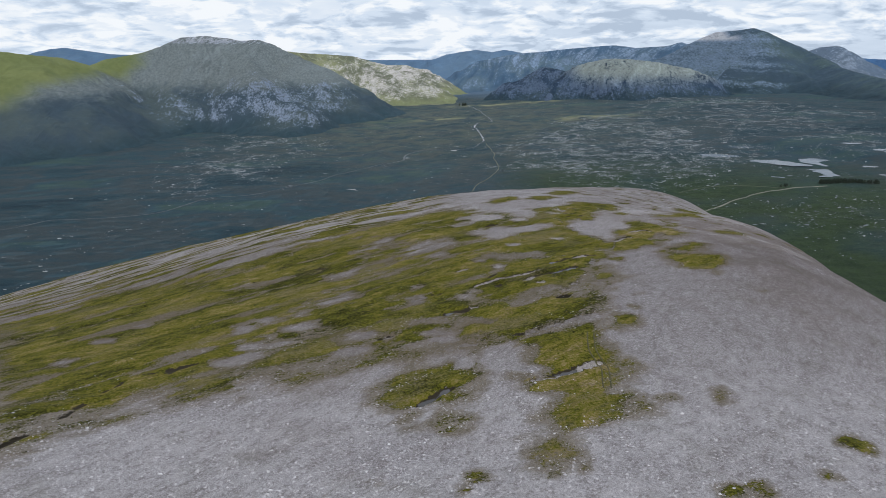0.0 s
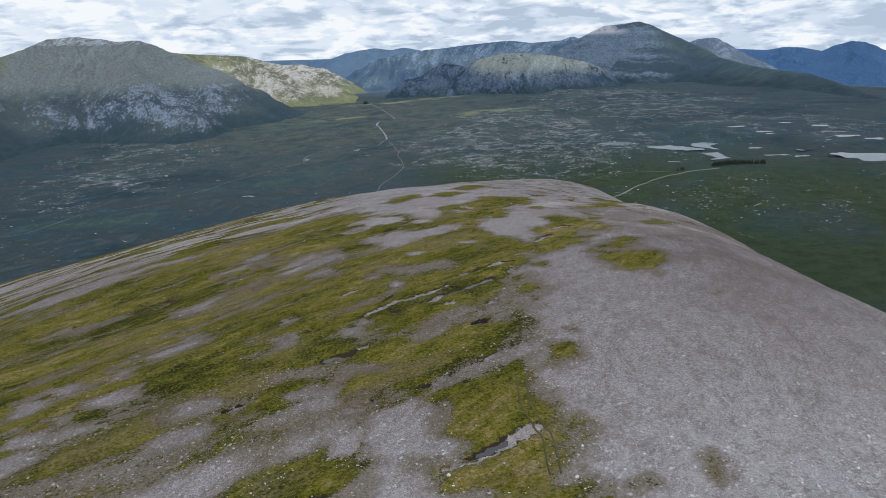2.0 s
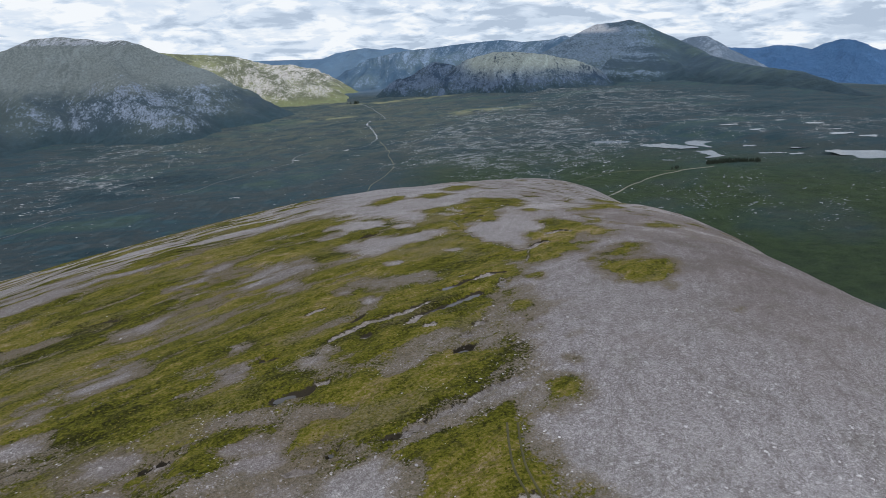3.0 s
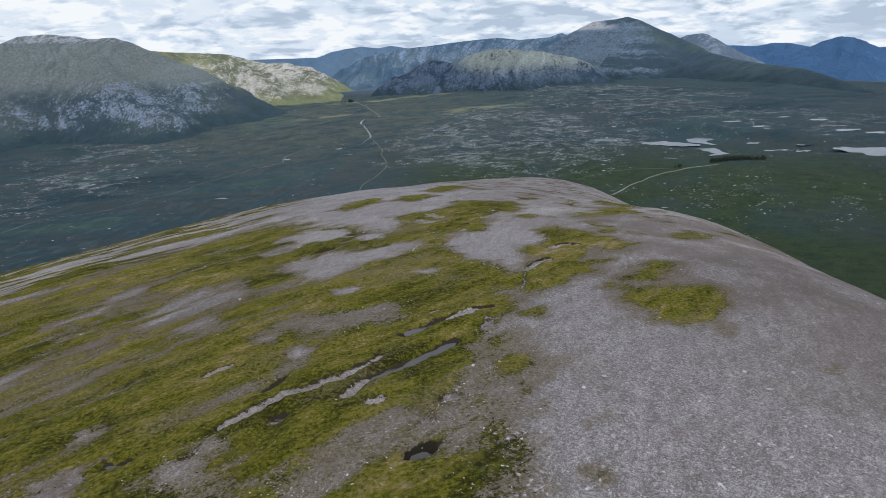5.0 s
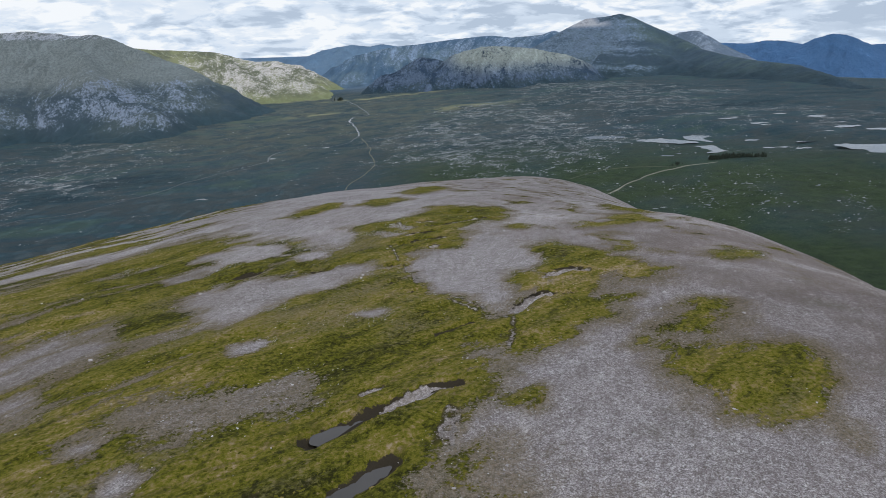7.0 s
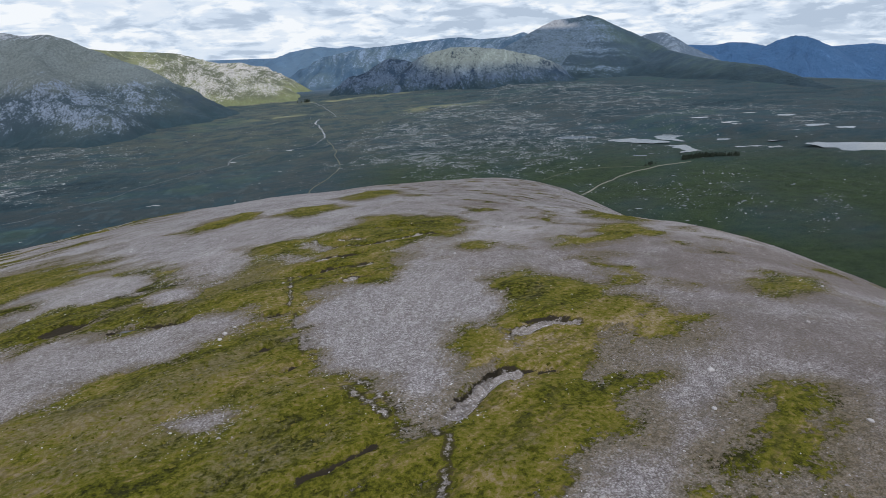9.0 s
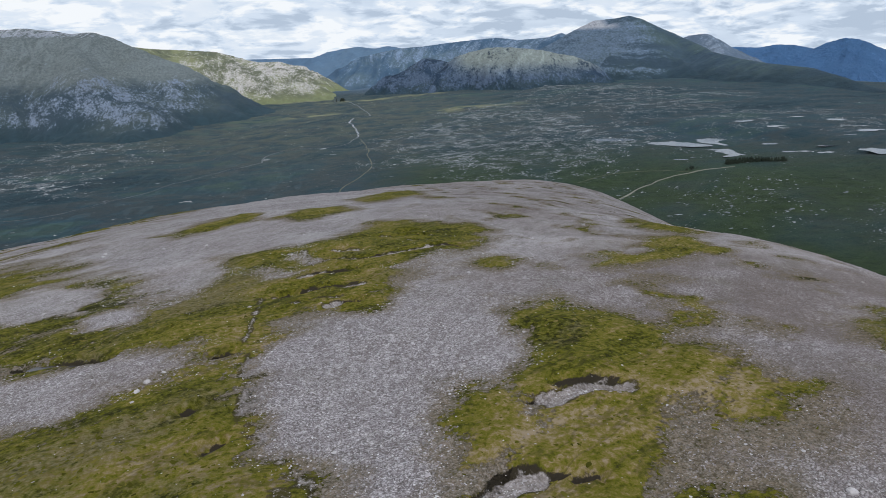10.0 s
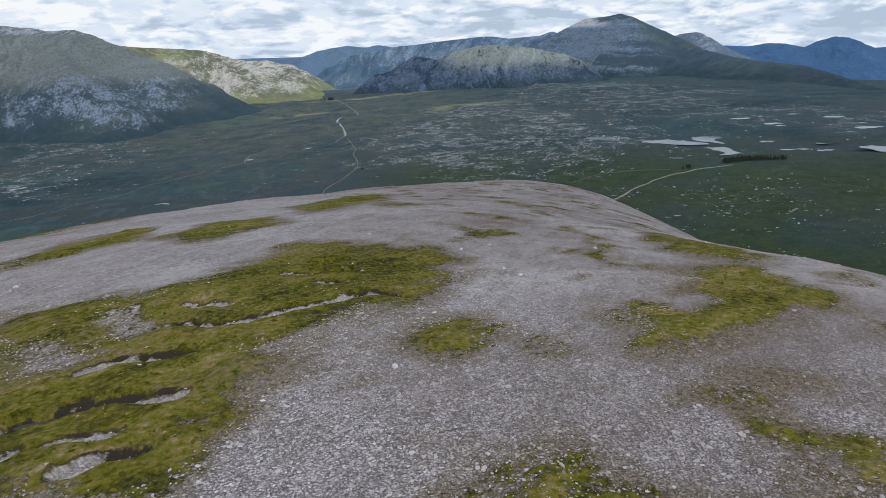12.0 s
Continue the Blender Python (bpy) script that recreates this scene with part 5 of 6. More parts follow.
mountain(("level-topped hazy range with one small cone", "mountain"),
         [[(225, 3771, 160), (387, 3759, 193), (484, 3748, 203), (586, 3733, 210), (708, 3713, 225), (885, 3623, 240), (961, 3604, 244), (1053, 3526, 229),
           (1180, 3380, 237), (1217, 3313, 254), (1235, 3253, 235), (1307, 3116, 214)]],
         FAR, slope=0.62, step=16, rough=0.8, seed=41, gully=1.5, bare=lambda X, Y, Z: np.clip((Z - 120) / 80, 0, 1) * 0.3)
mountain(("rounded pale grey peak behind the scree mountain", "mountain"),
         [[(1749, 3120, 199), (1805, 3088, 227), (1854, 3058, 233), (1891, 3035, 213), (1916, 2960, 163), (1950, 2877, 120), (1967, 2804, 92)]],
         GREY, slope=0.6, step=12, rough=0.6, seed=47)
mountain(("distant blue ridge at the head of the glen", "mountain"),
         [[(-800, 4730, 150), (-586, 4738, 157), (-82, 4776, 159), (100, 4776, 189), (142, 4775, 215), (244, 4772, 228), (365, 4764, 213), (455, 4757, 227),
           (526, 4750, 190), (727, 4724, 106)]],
         HAZE_BLUE, slope=0.3, step=22, rough=0.6, seed=53)
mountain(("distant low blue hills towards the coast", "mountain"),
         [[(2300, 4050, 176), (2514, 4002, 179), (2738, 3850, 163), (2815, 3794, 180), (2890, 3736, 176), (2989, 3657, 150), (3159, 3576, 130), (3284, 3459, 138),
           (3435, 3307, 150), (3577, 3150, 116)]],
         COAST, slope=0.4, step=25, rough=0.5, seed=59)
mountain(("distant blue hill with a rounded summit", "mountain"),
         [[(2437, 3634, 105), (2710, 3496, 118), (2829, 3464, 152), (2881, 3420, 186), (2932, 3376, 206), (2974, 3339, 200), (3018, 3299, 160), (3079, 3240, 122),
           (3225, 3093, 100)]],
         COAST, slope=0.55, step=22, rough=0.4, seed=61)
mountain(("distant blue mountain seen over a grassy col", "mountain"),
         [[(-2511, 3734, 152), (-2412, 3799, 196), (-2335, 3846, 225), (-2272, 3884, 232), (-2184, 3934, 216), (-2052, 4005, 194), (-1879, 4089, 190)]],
         HAZE_BLUE, slope=0.35, step=22, rough=0.6, seed=67)


# ---- water ----
def water_material(name, deep, rough):
    m, tree, bsdf = material(name)
    n = Nodes(tree)
    n.put(bsdf.inputs["Base Color"], n.mix(n.noise(3, 3), deep, tuple(c * 1.6 for c in deep)))
    bsdf.inputs["Roughness"].default_value = rough
    bsdf.inputs["IOR"].default_value = 1.33
    n.put(bsdf.inputs["Normal"], n.bump(n.noise(0.6, 3), 0.12, 0.05))
    return m


LOCH_WATER = water_material("loch_water", (0.03, 0.04, 0.05), 0.12)
PEAT_WATER = water_material("peat_water", (0.050, 0.046, 0.044), 0.10)


def smooth_outline(outline, times=2):
    pts = np.array(outline, float)
    for _ in range(times):
        nxt = np.roll(pts, -1, 0)
        pts = np.stack([pts * 0.75 + nxt * 0.25, pts * 0.25 + nxt * 0.75], 1).reshape(-1, 2)
    return pts


def water_sheet(name, pts, level, mat, label, category, group):
    """A flat sheet of water whose sides slope in under it, standing in its hollow."""
    bm = bmesh.new()
    top = [bm.verts.new((x, y, level)) for x, y in pts]
    mx, my = np.mean(pts, 0)
    low = [bm.verts.new((mx + (x - mx) * 0.85, my + (y - my) * 0.85, level - 0.3)) for x, y in pts]
    face = bm.faces.new(top)
    if face.normal.z < 0 or sum(a.co.x * b.co.y - b.co.x * a.co.y for a, b in zip(top, top[1:] + top[:1])) < 0:
        face.normal_flip()
    for k in range(len(pts)):
        bm.faces.new((top[k], low[k], low[(k + 1) % len(pts)], top[(k + 1) % len(pts)]))
    me = bpy.data.meshes.new(name)
    bm.to_mesh(me)
    bm.free()
    me.materials.append(mat)
    return tagged(new(name, me), label, category, group)


for k, (outline, level) in enumerate(zip(LOCHS, LEVELS)):
    pts = smooth_outline(outline)
    pts = pts + np.stack([fbm(pts[:, 0], pts[:, 1], 14, 3, 7), fbm(pts[:, 0], pts[:, 1], 14, 3, 8)], 1) * (9 if k < 4 else 5)
    level = level if k < 4 else min(level, float(np.percentile(on_ground(pts[:, 0], pts[:, 1]), 55)))
    if k < 4:
        water_sheet("loch", pts, level + 0.1, LOCH_WATER, "pale grey loch with a ragged shore on the moor", "lake", "lochs on the moor")
    else:
        water_sheet("tarn", pts, level + 0.1, LOCH_WATER, "small pale tarn lying between moorland rocks", "lake", "tarns on the moor")


def stroke_outline(half, line, seed):
    """The outline of a stroke of a given half width with an uneven edge."""
    line = np.array(line, float)
    steps = np.concatenate([np.linspace(a, b, 6, endpoint=False) for a, b in zip(line, line[1:])] + [line[-1:]])
    way = np.gradient(steps, axis=0)
    way /= np.linalg.norm(way, axis=1, keepdims=True) + 1e-9
    side = np.stack([-way[:, 1], way[:, 0]], 1)
    t = np.linspace(0, 1, len(steps))
    w = half * np.sqrt(np.clip(1 - (2 * t - 1) ** 6, 0.02, 1))
    left = w * (1 + 0.35 * fbm(steps[:, 0], steps[:, 1], 2.2, 3, seed))
    right = w * (1 + 0.35 * fbm(steps[:, 0], steps[:, 1], 2.2, 3, seed + 9))
    return np.concatenate([steps + side * left[:, None], (steps - side * right[:, None])[::-1]])


for k, (kind, half, line) in enumerate(STRIPS):
    if kind == "pool":
        pts = stroke_outline(half * 0.95, line, 100 + k)
        mid = np.mean(np.array(line), 0)
        level = float(np.percentile(on_ground(pts[:, 0], pts[:, 1]), 22))
        water_sheet("peat_pool", pts, level, PEAT_WATER, "shallow dark peat pool among moss and gravel", "pool", "peat pools on the hilltop")


def ribbon(name, line, half, lift, mat, label, category, seed, wobble=0.3, kind="", reach=4.0):
    """A strip laid along a line on the ground."""
    line = np.array(line, float)
    for _ in range(2):
        mids = np.stack([line[:-1] * 0.75 + line[1:] * 0.25, line[:-1] * 0.25 + line[1:] * 0.75], 1).reshape(-1, 2)
        line = np.concatenate([line[:1], mids, line[-1:]])
    steps = np.concatenate([np.linspace(a, b, max(2, int(np.hypot(*(b - a)) / reach)), endpoint=False) for a, b in zip(line, line[1:])] + [line[-1:]])
    way = np.gradient(steps, axis=0)
    way /= np.linalg.norm(way, axis=1, keepdims=True) + 1e-9
    side = np.stack([-way[:, 1], way[:, 0]], 1)
    w = half * (1 + wobble * fbm(steps[:, 0], steps[:, 1], 25, 3, seed) * 1.5)
    steps = steps + side * (fbm(steps[:, 0], steps[:, 1], 55, 3, seed + 3, 0.6) * half * 2.2)[:, None]
    rows = [steps + side * (w * f)[:, None] for f in (-1.25, -1, 0, 1, 1.25)]
    X = np.stack([r[:, 0] for r in rows], 1)
    Y = np.stack([r[:, 1] for r in rows], 1)
    Z = on_ground(X, Y) + np.array([-0.4, 1, 1.15, 1, -0.4]) * lift
    ob = sheet(name, X, Y, Z, mat)
    return tagged(ob, label, category, kind=kind)


def dirt_material(name, pale, dark):
    m, tree, bsdf = material(name)
    n = Nodes(tree)
    n.put(bsdf.inputs["Base Color"], n.ramp(n.math("ADD", n.math("MULTIPLY", n.noise(7, 4), 0.6), n.math("MULTIPLY", n.noise(0.7, 4), 0.4)), (0.3, dark), (0.65, pale)))
    bsdf.inputs["Roughness"].default_value = 0.95
    n.put(bsdf.inputs["Normal"], n.bump(n.noise(0.5, 4), 0.6, 0.2))
    return m


TRACK_DIRT = dirt_material("track_gravel", (0.21, 0.205, 0.17), (0.10, 0.105, 0.08))
PATH_DIRT = dirt_material("path_grit", (0.17, 0.17, 0.13), (0.07, 0.075, 0.05))
STREAM_WATER = water_material("stream_water", (0.034, 0.044, 0.052), 0.4)
STREAM_WATER.node_tree.nodes["Principled BSDF"].inputs["Specular IOR Level"].default_value = 0.28
ribbon("river", [(-493, 658), (-476, 671), (-470, 703), (-428, 711), (-390, 729), (-350, 749), (-333, 795), (-298, 826), (-253, 831), (-216, 875), (-172, 951), (-134, 1005), (-112, 1045), (-92, 1043), (-69, 1083)], 0.95, 0.3, STREAM_WATER,
       "narrow dark stream winding across the moor", "river", 3, wobble=0.4)
ribbon("river", [(-69, 1083), (-71, 1146), (-57, 1165), (-27, 1176), (-2, 1162), (24, 1165), (61, 1184), (71, 1222)], 0.95, 0.3, STREAM_WATER,
       "dark bending river between low moorland banks", "river", 5, wobble=0.4)
ribbon("river", [(71, 1222), (84, 1265), (84, 1350), (82, 1388), (69, 1448), (81, 1503)], 1.4, 0.5, LOCH_WATER,
       "bright river bend running out of the glen", "river", 7, wobble=0.5)
ribbon("river", [(81, 1503), (121, 1536), (121, 1627), (103, 1805), (74, 2096)], 1.0, 0.5, STREAM_WATER,
       "upper river running down the flat glen floor", "river", 8, wobble=0.6)
ribbon("footpath", [(36, 800), (43, 822), (49, 851), (67, 878), (83, 924), (90, 984), (83, 1038), (92, 1067), (89, 1146), (85, 1220)], 0.6, 0.3, PATH_DIRT,
       "thin worn footpath winding over the moor", "path", 11, kind="structure")
FAINT_DIRT = dirt_material("faint_path_grit", (0.085, 0.095, 0.06), (0.045, 0.055, 0.032))
ribbon("gravel_track", [(262, 625), (291, 660), (335, 692), (377, 722), (410, 731), (437, 729), (465, 734)], 0.85, 0.4, TRACK_DIRT,
       "pale gravel vehicle track crossing the green moor", "track", 13, kind="structure")
ribbon("footpath", [(292, 747), (327, 765), (354, 762), (391, 748), (415, 733)], 0.5, 0.3, FAINT_DIRT, "faint grassy path joining the gravel track", "path", 17, kind="structure")


RUT = dirt_material("rut_peat", (0.085, 0.074, 0.026), (0.036, 0.033, 0.012))
for side in (-0.55, 0.55):
    ribbon("wheel_rut", [(x + side, y) for x, y in ((24.6, 92.8), (23.8, 89.0), (23.2, 85.5), (23.5, 82.1), (23.6, 79.6), (22.8, 76.2), (22.3, 73.6))], 0.10, 0.05, RUT, "dark wheel rut pressed into the moss", "track", 19, kind="structure", reach=0.5)


# ---- stones ----
def stone_material():
    m, tree, bsdf = material("quartzite_stones")
    n = Nodes(tree)
    rnd = n.n.new("ShaderNodeNewGeometry").outputs["Random Per Island"]
    col = n.ramp(rnd, (0.0, (0.176, 0.158, 0.161)), (0.3, (0.289, 0.263, 0.270)), (0.6, (0.387, 0.356, 0.366)), (0.9, (0.490, 0.461, 0.473)), (1.0, (0.627, 0.606, 0.619)))
    col = weathered(n, col)
    col = n.mix(n.math("MULTIPLY", n.step(n.noise(0.25, 4, 0.7), 0.5, 0.7), 0.35), col, (0.13, 0.125, 0.105))
    n.put(bsdf.inputs["Base Color"], col)
    bsdf.inputs["Roughness"].default_value = 0.85
    bsdf.inputs["Specular IOR Level"].default_value = 0.3
    n.put(bsdf.inputs["Normal"], n.bump(n.noise(0.12, 4), 0.5, 0.05))
    return m


STONE = stone_material()
rng = np.random.default_rng(7)

ICO_V = np.array([(0, 0, 1), (0.89, 0, 0.45), (0.28, 0.85, 0.45), (-0.72, 0.53, 0.45), (-0.72, -0.53, 0.45), (0.28, -0.85, 0.45),
                  (0.72, 0.53, -0.45), (-0.28, 0.85, -0.45), (-0.89, 0, -0.45), (-0.28, -0.85, -0.45), (0.72, -0.53, -0.45), (0, 0, -1)])
ICO_F = np.array([(0, 1, 2), (0, 2, 3), (0, 3, 4), (0, 4, 5), (0, 5, 1), (1, 6, 2), (2, 7, 3), (3, 8, 4), (4, 9, 5), (5, 10, 1),
                  (6, 7, 2), (7, 8, 3), (8, 9, 4), (9, 10, 5), (10, 6, 1), (11, 7, 6), (11, 8, 7), (11, 9, 8), (11, 10, 9), (11, 6, 10)])
OCT_V = np.array([(0, 0, 0.8), (1, 0.1, 0.25), (0.2, 1, 0.1), (-0.9, 0.3, 0.2), (-0.3, -0.95, 0.15), (0.6, -0.7, 0.3)])
OCT_F = np.array([(0, 1, 2), (0, 2, 3), (0, 3, 4), (0, 4, 5), (0, 5, 1)])


def scatter(name, places, sizes, flat, sink, verts, faces, mat, label, category, jitter=0.28, align=None, long=1.0):
    """Many small solids in one mesh, each turned, stretched and dented by chance."""
    n, k = len(places), len(verts)
    a = rng.uniform(0, 2 * math.pi, n) if align is None else align + rng.normal(0, 0.25, n)
    shape = verts[None] * (1 + rng.uniform(-jitter, jitter, (n, k, 1)))
    shape = shape * np.stack([rng.uniform(0.75, 1.35, n) * long, rng.uniform(0.6, 1.0, n), rng.uniform(0.7, 1.3, n) * flat], 1)[:, None] * sizes[:, None, None]
    tilt = rng.normal(0, 0.22, n)
    y = shape[..., 1] * np.cos(tilt)[:, None] - shape[..., 2] * np.sin(tilt)[:, None]
    z = shape[..., 1] * np.sin(tilt)[:, None] + shape[..., 2] * np.cos(tilt)[:, None]
    c, s = np.cos(a)[:, None], np.sin(a)[:, None]
    co = np.stack([shape[..., 0] * c - y * s + places[:, 0:1], shape[..., 0] * s + y * c + places[:, 1:2],
                   z + places[:, 2:3] - (sink * sizes)[:, None]], -1)
    f = faces[None] + (np.arange(n) * k)[:, None, None]
    me = bpy.data.meshes.new(name)
    me.vertices.add(n * k)
    me.vertices.foreach_set("co", co.astype(np.float32).ravel())
    me.loops.add(f.size)
    me.loops.foreach_set("vertex_index", f.astype(np.int32).ravel())
    me.polygons.add(f.size // 3)
    me.polygons.foreach_set("loop_start", np.arange(0, f.size, 3, dtype=np.int32))
    me.update(calc_edges=True)
    me.materials.append(mat)
    return tagged(new(name, me), label, category, kind="stuff")


def chosen(count, x0, x1, y0, y1, keep):
    """Random places in a field, kept with the chance that keep gives."""
    x, y = rng.uniform(x0, x1, count), rng.uniform(y0, y1, count)
    ok = rng.uniform(0, 1, count) < keep(x, y)
    return np.stack([x[ok], y[ok], on_ground(x[ok], y[ok])], 1)


def bareness(x, y):
    edge = grid_value(GROUND_TURF, x, y) + fbm(x, y, 5, 3, 61) * 0.5
    grit_ = grid_value(GROUND_GRIT, x, y)
    wet_ = grid_value(GROUND_WET, x, y)
    return np.where(wet_ > 0.5, 0.03, np.maximum(np.clip(0.30 - edge * 0.75, 0.012, 1), np.clip(grit_ * 1.2 - 0.3, 0, 0.9)))


field = chosen(220000, -62, 125, 38, 235, bareness)
scatter("scree_stones", field, np.clip(rng.lognormal(-3.0, 0.40, len(field)) * (1 + 0.7 * np.clip((130 - field[:, 1]) / 30, 0, 1)), 0.03, 0.22), 0.6, 0.1, OCT_V, OCT_F, STONE,
        "loose pale grey quartzite stones covering the hilltop", "stones")
field = chosen(230000, 8, 100, 152, 205, bareness)
scatter("scree_stones", field, np.clip(rng.lognormal(-3.2, 0.36, len(field)), 0.028, 0.14), 0.6, 0.1, OCT_V, OCT_F, STONE,
        "loose pale grey quartzite stones near the crest", "stones")
field = chosen(6000, -60, 120, 38, 250, lambda x, y: bareness(x, y) * 0.8)
scatter("scree_blocks", field, np.clip(rng.lognormal(-2.5, 0.3, len(field)), 0.06, 0.22), 0.5, 0.1, ICO_V, ICO_F, STONE,
        "larger angular blocks lying among the loose stones", "stones")


def outcrop_material():
    m, tree, bsdf = material("gneiss_outcrop")
    n = Nodes(tree)
    rnd = n.n.new("ShaderNodeNewGeometry").outputs["Random Per Island"]
    col = n.ramp(rnd, (0.0, (0.085, 0.10, 0.115)), (0.6, (0.20, 0.222, 0.245)), (1.0, (0.44, 0.46, 0.475)))
    col = n.mix(n.math("MULTIPLY", n.step(n.noise(2.5, 5, 0.7), 0.45, 0.65), 0.6), col, (0.06, 0.07, 0.055))
    n.put(bsdf.inputs["Base Color"], col)
    bsdf.inputs["Roughness"].default_value = 0.95
    n.put(bsdf.inputs["Normal"], n.bump(n.noise(1.5, 5), 0.8, 0.6))
    return m


OUTCROP = outcrop_material()


def slab_chance(x, y):
    G = slabs(x, y)
    patch = np.clip(0.5 + fbm(x, y, 90, 4, 33) * 1.1, 0, 1) * np.clip(0.4 + fbm(x, y, 22, 2, 35) * 1.6, 0, 1)
    return np.clip((0.03 + G) * patch * 0.9, 0, 1) * (dome(x, y) < valley(x, y) - 5)


field = chosen(1700000, -520, 1050, 480, 1950, slab_chance)
scatter("rock_outcrops", field, np.clip(rng.lognormal(-0.55, 0.5, len(field)), 0.25, 2.4), 0.36, 0.05, OCT_V, OCT_F, OUTCROP,
        "pale ice-scraped rock slabs breaking through the moor", "rock outcrop", align=0.2, long=1.5)


# ---- boulders ----
def boulder_mesh(seed):
    r = random.Random(seed)
    bm = bmesh.new()
    bmesh.ops.create_icosphere(bm, subdivisions=2, radius=1.0)
    for v in bm.verts:
        d = 1 + 0.32 * noise.noise(v.co * 1.3 + Vector((seed * 3.1, 0, 0))) + 0.12 * noise.noise(v.co * 3.7)
        v.co = Vector((v.co.x * 1.15, v.co.y * 0.85, max(v.co.z, -0.35) * 0.7)) * d
    me = bpy.data.meshes.new("boulder")
    bm.to_mesh(me)
    bm.free()
    me.materials.append(STONE)
    return me


BOULDERS = [boulder_mesh(k) for k in range(6)]
spots = chosen(900, -55, 115, 45, 235, bareness)[:130]
for k, (x, y, z) in enumerate(spots):
    ob = new("boulder", BOULDERS[k % 6])
    size = rng.uniform(0.12, 0.22)
    ob.matrix_world = pose(x, y, z + size * 0.12, rng.uniform(-12, 12), rng.uniform(-12, 12), rng.uniform(0, 360)) @ Matrix.Scale(size, 4)
    tagged(ob, "angular pale quartzite boulder lying on the loose stones", "boulder", "boulders on the scree")


# ---- turf tufts ----
def tuft_material():
    m, tree, bsdf = material("sedge_tufts")
    n = Nodes(tree)
    rnd = n.n.new("ShaderNodeNewGeometry").outputs["Random Per Island"]
    tone = n.math("ADD", n.math("MULTIPLY", rnd, 0.45), n.math("MULTIPLY", n.noise(9, 5, 0.6, stretch=(2.2, 0.8, 1), turn=33), 0.6))
    n.put(bsdf.inputs["Base Color"], n.ramp(tone, (0.25, (0.039, 0.038, 0.006)), (0.5, (0.087, 0.085, 0.011)), (0.7, (0.133, 0.111, 0.025)), (0.85, (0.188, 0.143, 0.072))))
    bsdf.inputs["Roughness"].default_value = 0.9
    bsdf.inputs["Specular IOR Level"].default_value = 0.03
    return m


def greenness(x, y):
    edge = grid_value(GROUND_TURF, x, y) + fbm(x, y, 5, 3, 61) * 0.6
    bad = np.maximum(grid_value(GROUND_GRIT, x, y), grid_value(GROUND_WET, x, y))
    return np.where(bad > 0.35, 0.0, np.clip(edge * 0.9, 0, 1))


TUFT_V = np.array([(0.9, 0.2, 0.0), (-0.3, 0.85, 0.0), (-0.6, -0.75, 0.0), (0.1, 0.0, 1.0), (0.75, -0.5, 0.55), (-0.7, 0.3, 0.6)])
TUFT_F = np.array([(0, 1, 3), (1, 2, 3), (2, 0, 3), (0, 3, 4), (2, 4, 3), (1, 5, 3), (2, 3, 5)])
field = chosen(120000, -60, 110, 50, 225, greenness)
scatter("grass_tufts", field, np.clip(rng.lognormal(-2.1, 0.35, len(field)), 0.06, 0.22), 0.4, 0.12, TUFT_V, TUFT_F, tuft_material(),
        "low tufts of yellow-green sedge and moss on the hilltop", "grass")


# ---- conifers ----
def conifer_material():
    m, tree, bsdf = material("conifer_needles")
    n = Nodes(tree)
    n.put(bsdf.inputs["Base Color"], n.ramp(n.noise(1.6, 4), (0.35, (0.008, 0.014, 0.009)), (0.7, (0.022, 0.034, 0.020))))
    bsdf.inputs["Roughness"].default_value = 0.95
    return m


NEEDLES = conifer_material()
BARK = dirt_material("conifer_bark", (0.09, 0.07, 0.055), (0.04, 0.032, 0.026))


def part(name, bm, mat, parent, label=""):
    me = bpy.data.meshes.new(name)
    bm.to_mesh(me)
    bm.free()
    me.materials.append(mat)
    ob = new(name, me)
    ob.parent = parent
    return tagged(ob, label)


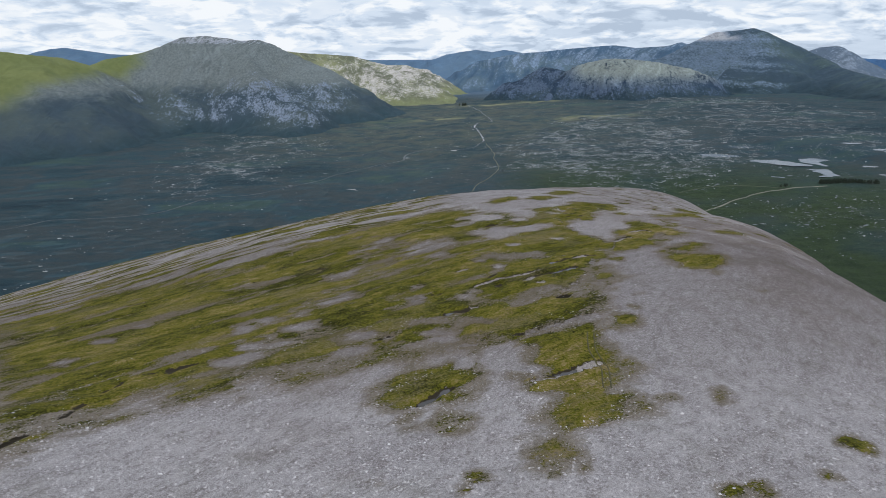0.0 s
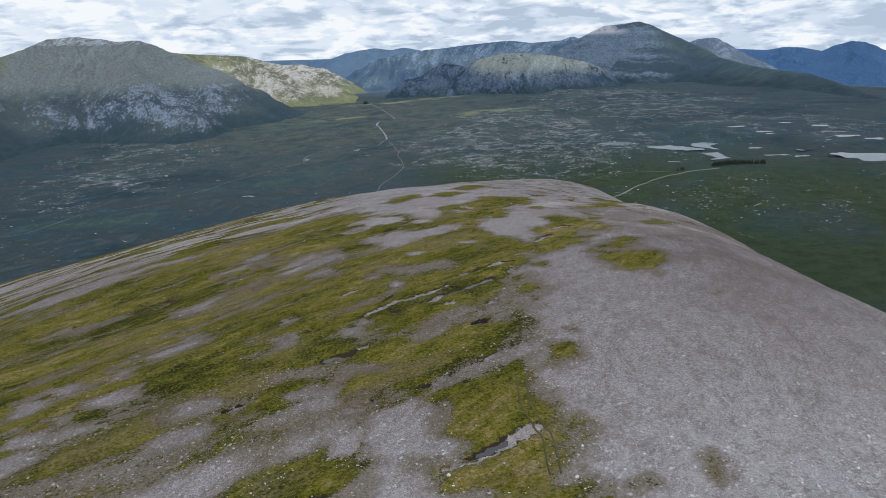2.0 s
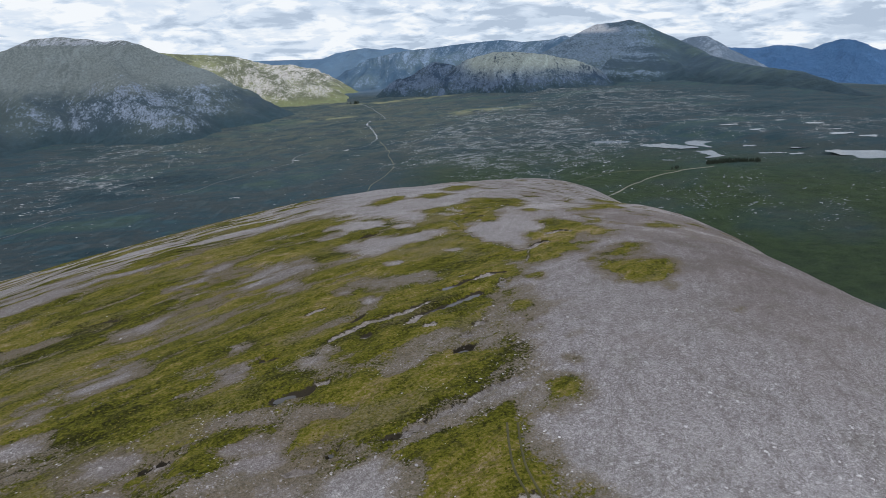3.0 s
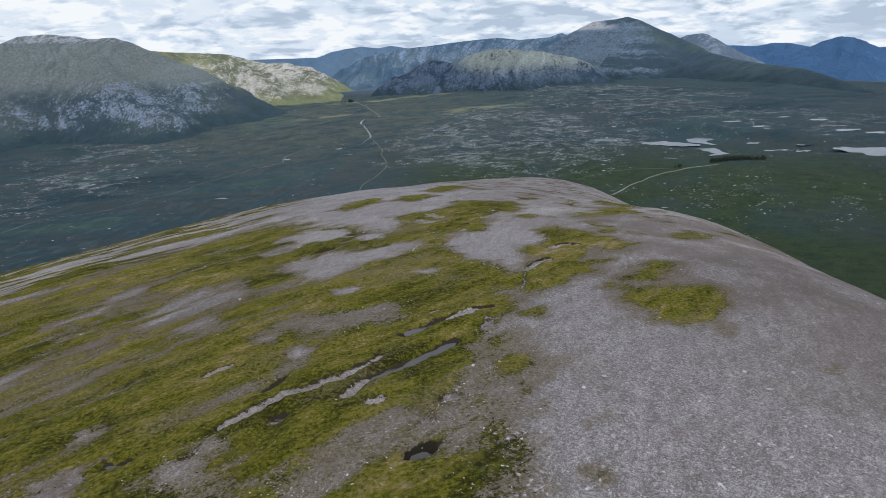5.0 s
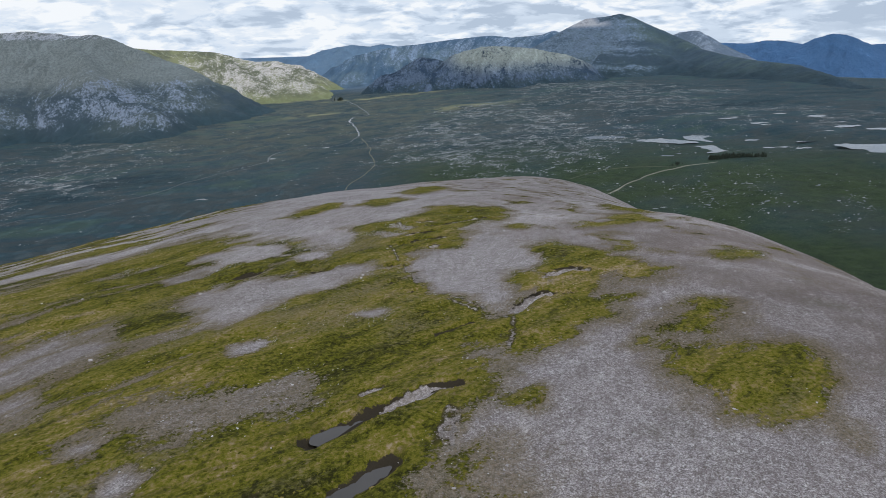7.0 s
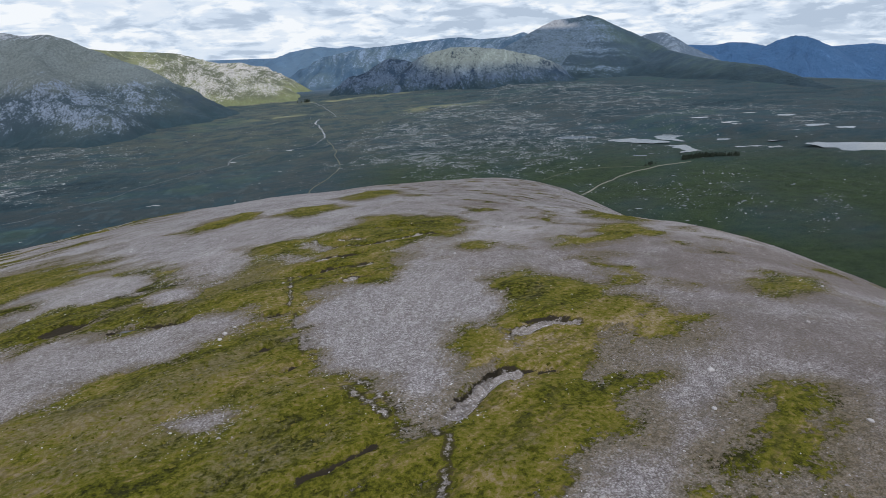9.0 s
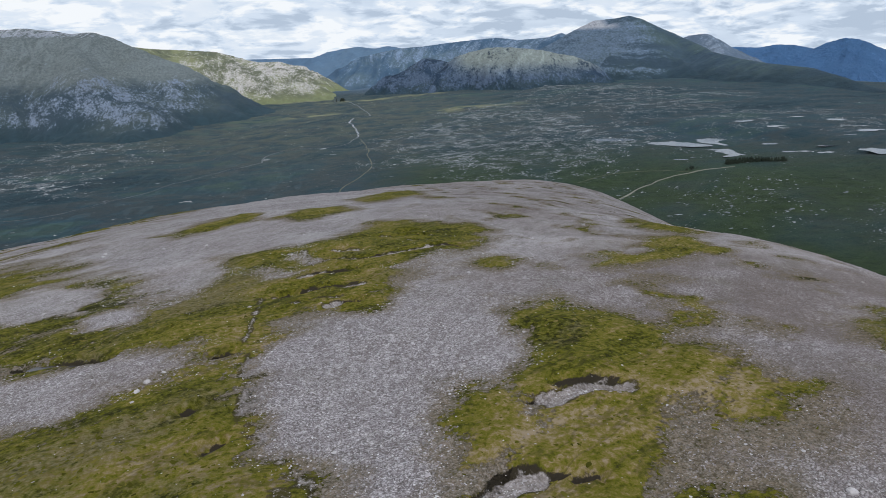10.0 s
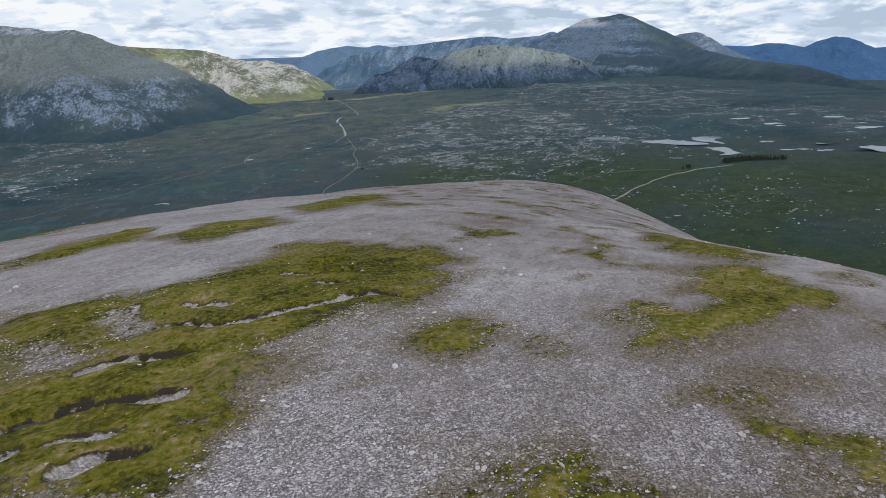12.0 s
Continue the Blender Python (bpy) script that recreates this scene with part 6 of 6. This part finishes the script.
def conifer(seed):
    """A spruce: a tapered trunk and a crown of ragged drooping tiers."""
    r = random.Random(seed)
    tree = new("conifer_tree")
    bm = bmesh.new()
    bmesh.ops.create_cone(bm, segments=6, radius1=0.16, radius2=0.03, depth=5.2, cap_ends=True)
    bmesh.ops.translate(bm, verts=bm.verts, vec=(0, 0, 2.6))
    part("trunk", bm, BARK, tree)
    bm = bmesh.new()
    for tier in range(6):
        z, radius = 0.9 + tier * 0.78, 1.55 * (1 - tier / 7.0)
        top = bm.verts.new((0, 0, z + 1.25))
        ring = []
        for k in range(14):
            a = k * math.pi / 7 + r.uniform(-0.15, 0.15)
            d = radius * (r.uniform(0.85, 1.1) if k % 2 else r.uniform(0.5, 0.68))
            ring.append(bm.verts.new((d * math.cos(a), d * math.sin(a), z - (0.28 if k % 2 else 0.0) + r.uniform(-0.1, 0.1))))
        for p, q in zip(ring, ring[1:] + ring[:1]):
            bm.faces.new((p, q, top))
    part("crown", bm, NEEDLES, tree)
    return tagged(tree, "dark narrow conifer standing close in a moorland plantation", "tree", "conifers on the moor")


CONIFERS = [conifer(k) for k in range(3)]


def plant(spots, low, high):
    for k, (x, y) in enumerate(spots):
        m = pose(x, y, float(on_ground(x, y)) - 0.15, 0, 0, rng.uniform(0, 360)) @ Matrix.Scale(rng.uniform(low, high), 4)
        if k < len(CONIFERS) and not PLANTED:
            CONIFERS[k].matrix_world = m
        else:
            copy_thing(CONIFERS[k % 3], m).scale = m.to_scale()
    PLANTED.append(len(spots))


PLANTED = []
belt = [(462, 742), (489, 744), (508, 740), (527, 731), (530, 738), (510, 750), (490, 756), (464, 750)]
bx, by = rng.uniform(460, 532, 900), rng.uniform(729, 757, 900)
ok = inside_distance(bx, by, belt) > 0
plant(list(zip(bx[ok][:190], by[ok][:190])), 0.6, 1.0)
plant([(61 + rng.normal(0, 9), 2035 + rng.normal(0, 5)) for _ in range(14)], 1.2, 2.0)
plant([(417 + rng.normal(0, 4), 741 + rng.normal(0, 2)) for _ in range(9)], 0.5, 0.8)


# ---- single stones nearest the camera ----
def stone_mesh(seed):
    r = random.Random(seed)
    bm = bmesh.new()
    bmesh.ops.create_icosphere(bm, subdivisions=1, radius=1.0)
    for v in bm.verts:
        d = 1 + r.uniform(-0.24, 0.24)
        v.co = Vector((v.co.x * 1.2, v.co.y * 0.85, v.co.z * 0.55)) * d
    me = bpy.data.meshes.new("stone")
    bm.to_mesh(me)
    bm.free()
    me.materials.append(STONE)
    return me


STONES = [stone_mesh(k) for k in range(10)]
near_field = chosen(2500, 42, 72, 166, 186, bareness)[:300]
for k, (x, y, z) in enumerate(near_field):
    ob = new("stone", STONES[k % 10])
    ob.parent = GROUND[0]
    size = float(np.clip(rng.lognormal(-2.6, 0.28), 0.05, 0.15))
    ob.matrix_world = pose(x, y, z + size * 0.2, rng.uniform(-20, 20), rng.uniform(-20, 20), rng.uniform(0, 360)) @ Matrix.Scale(size, 4)
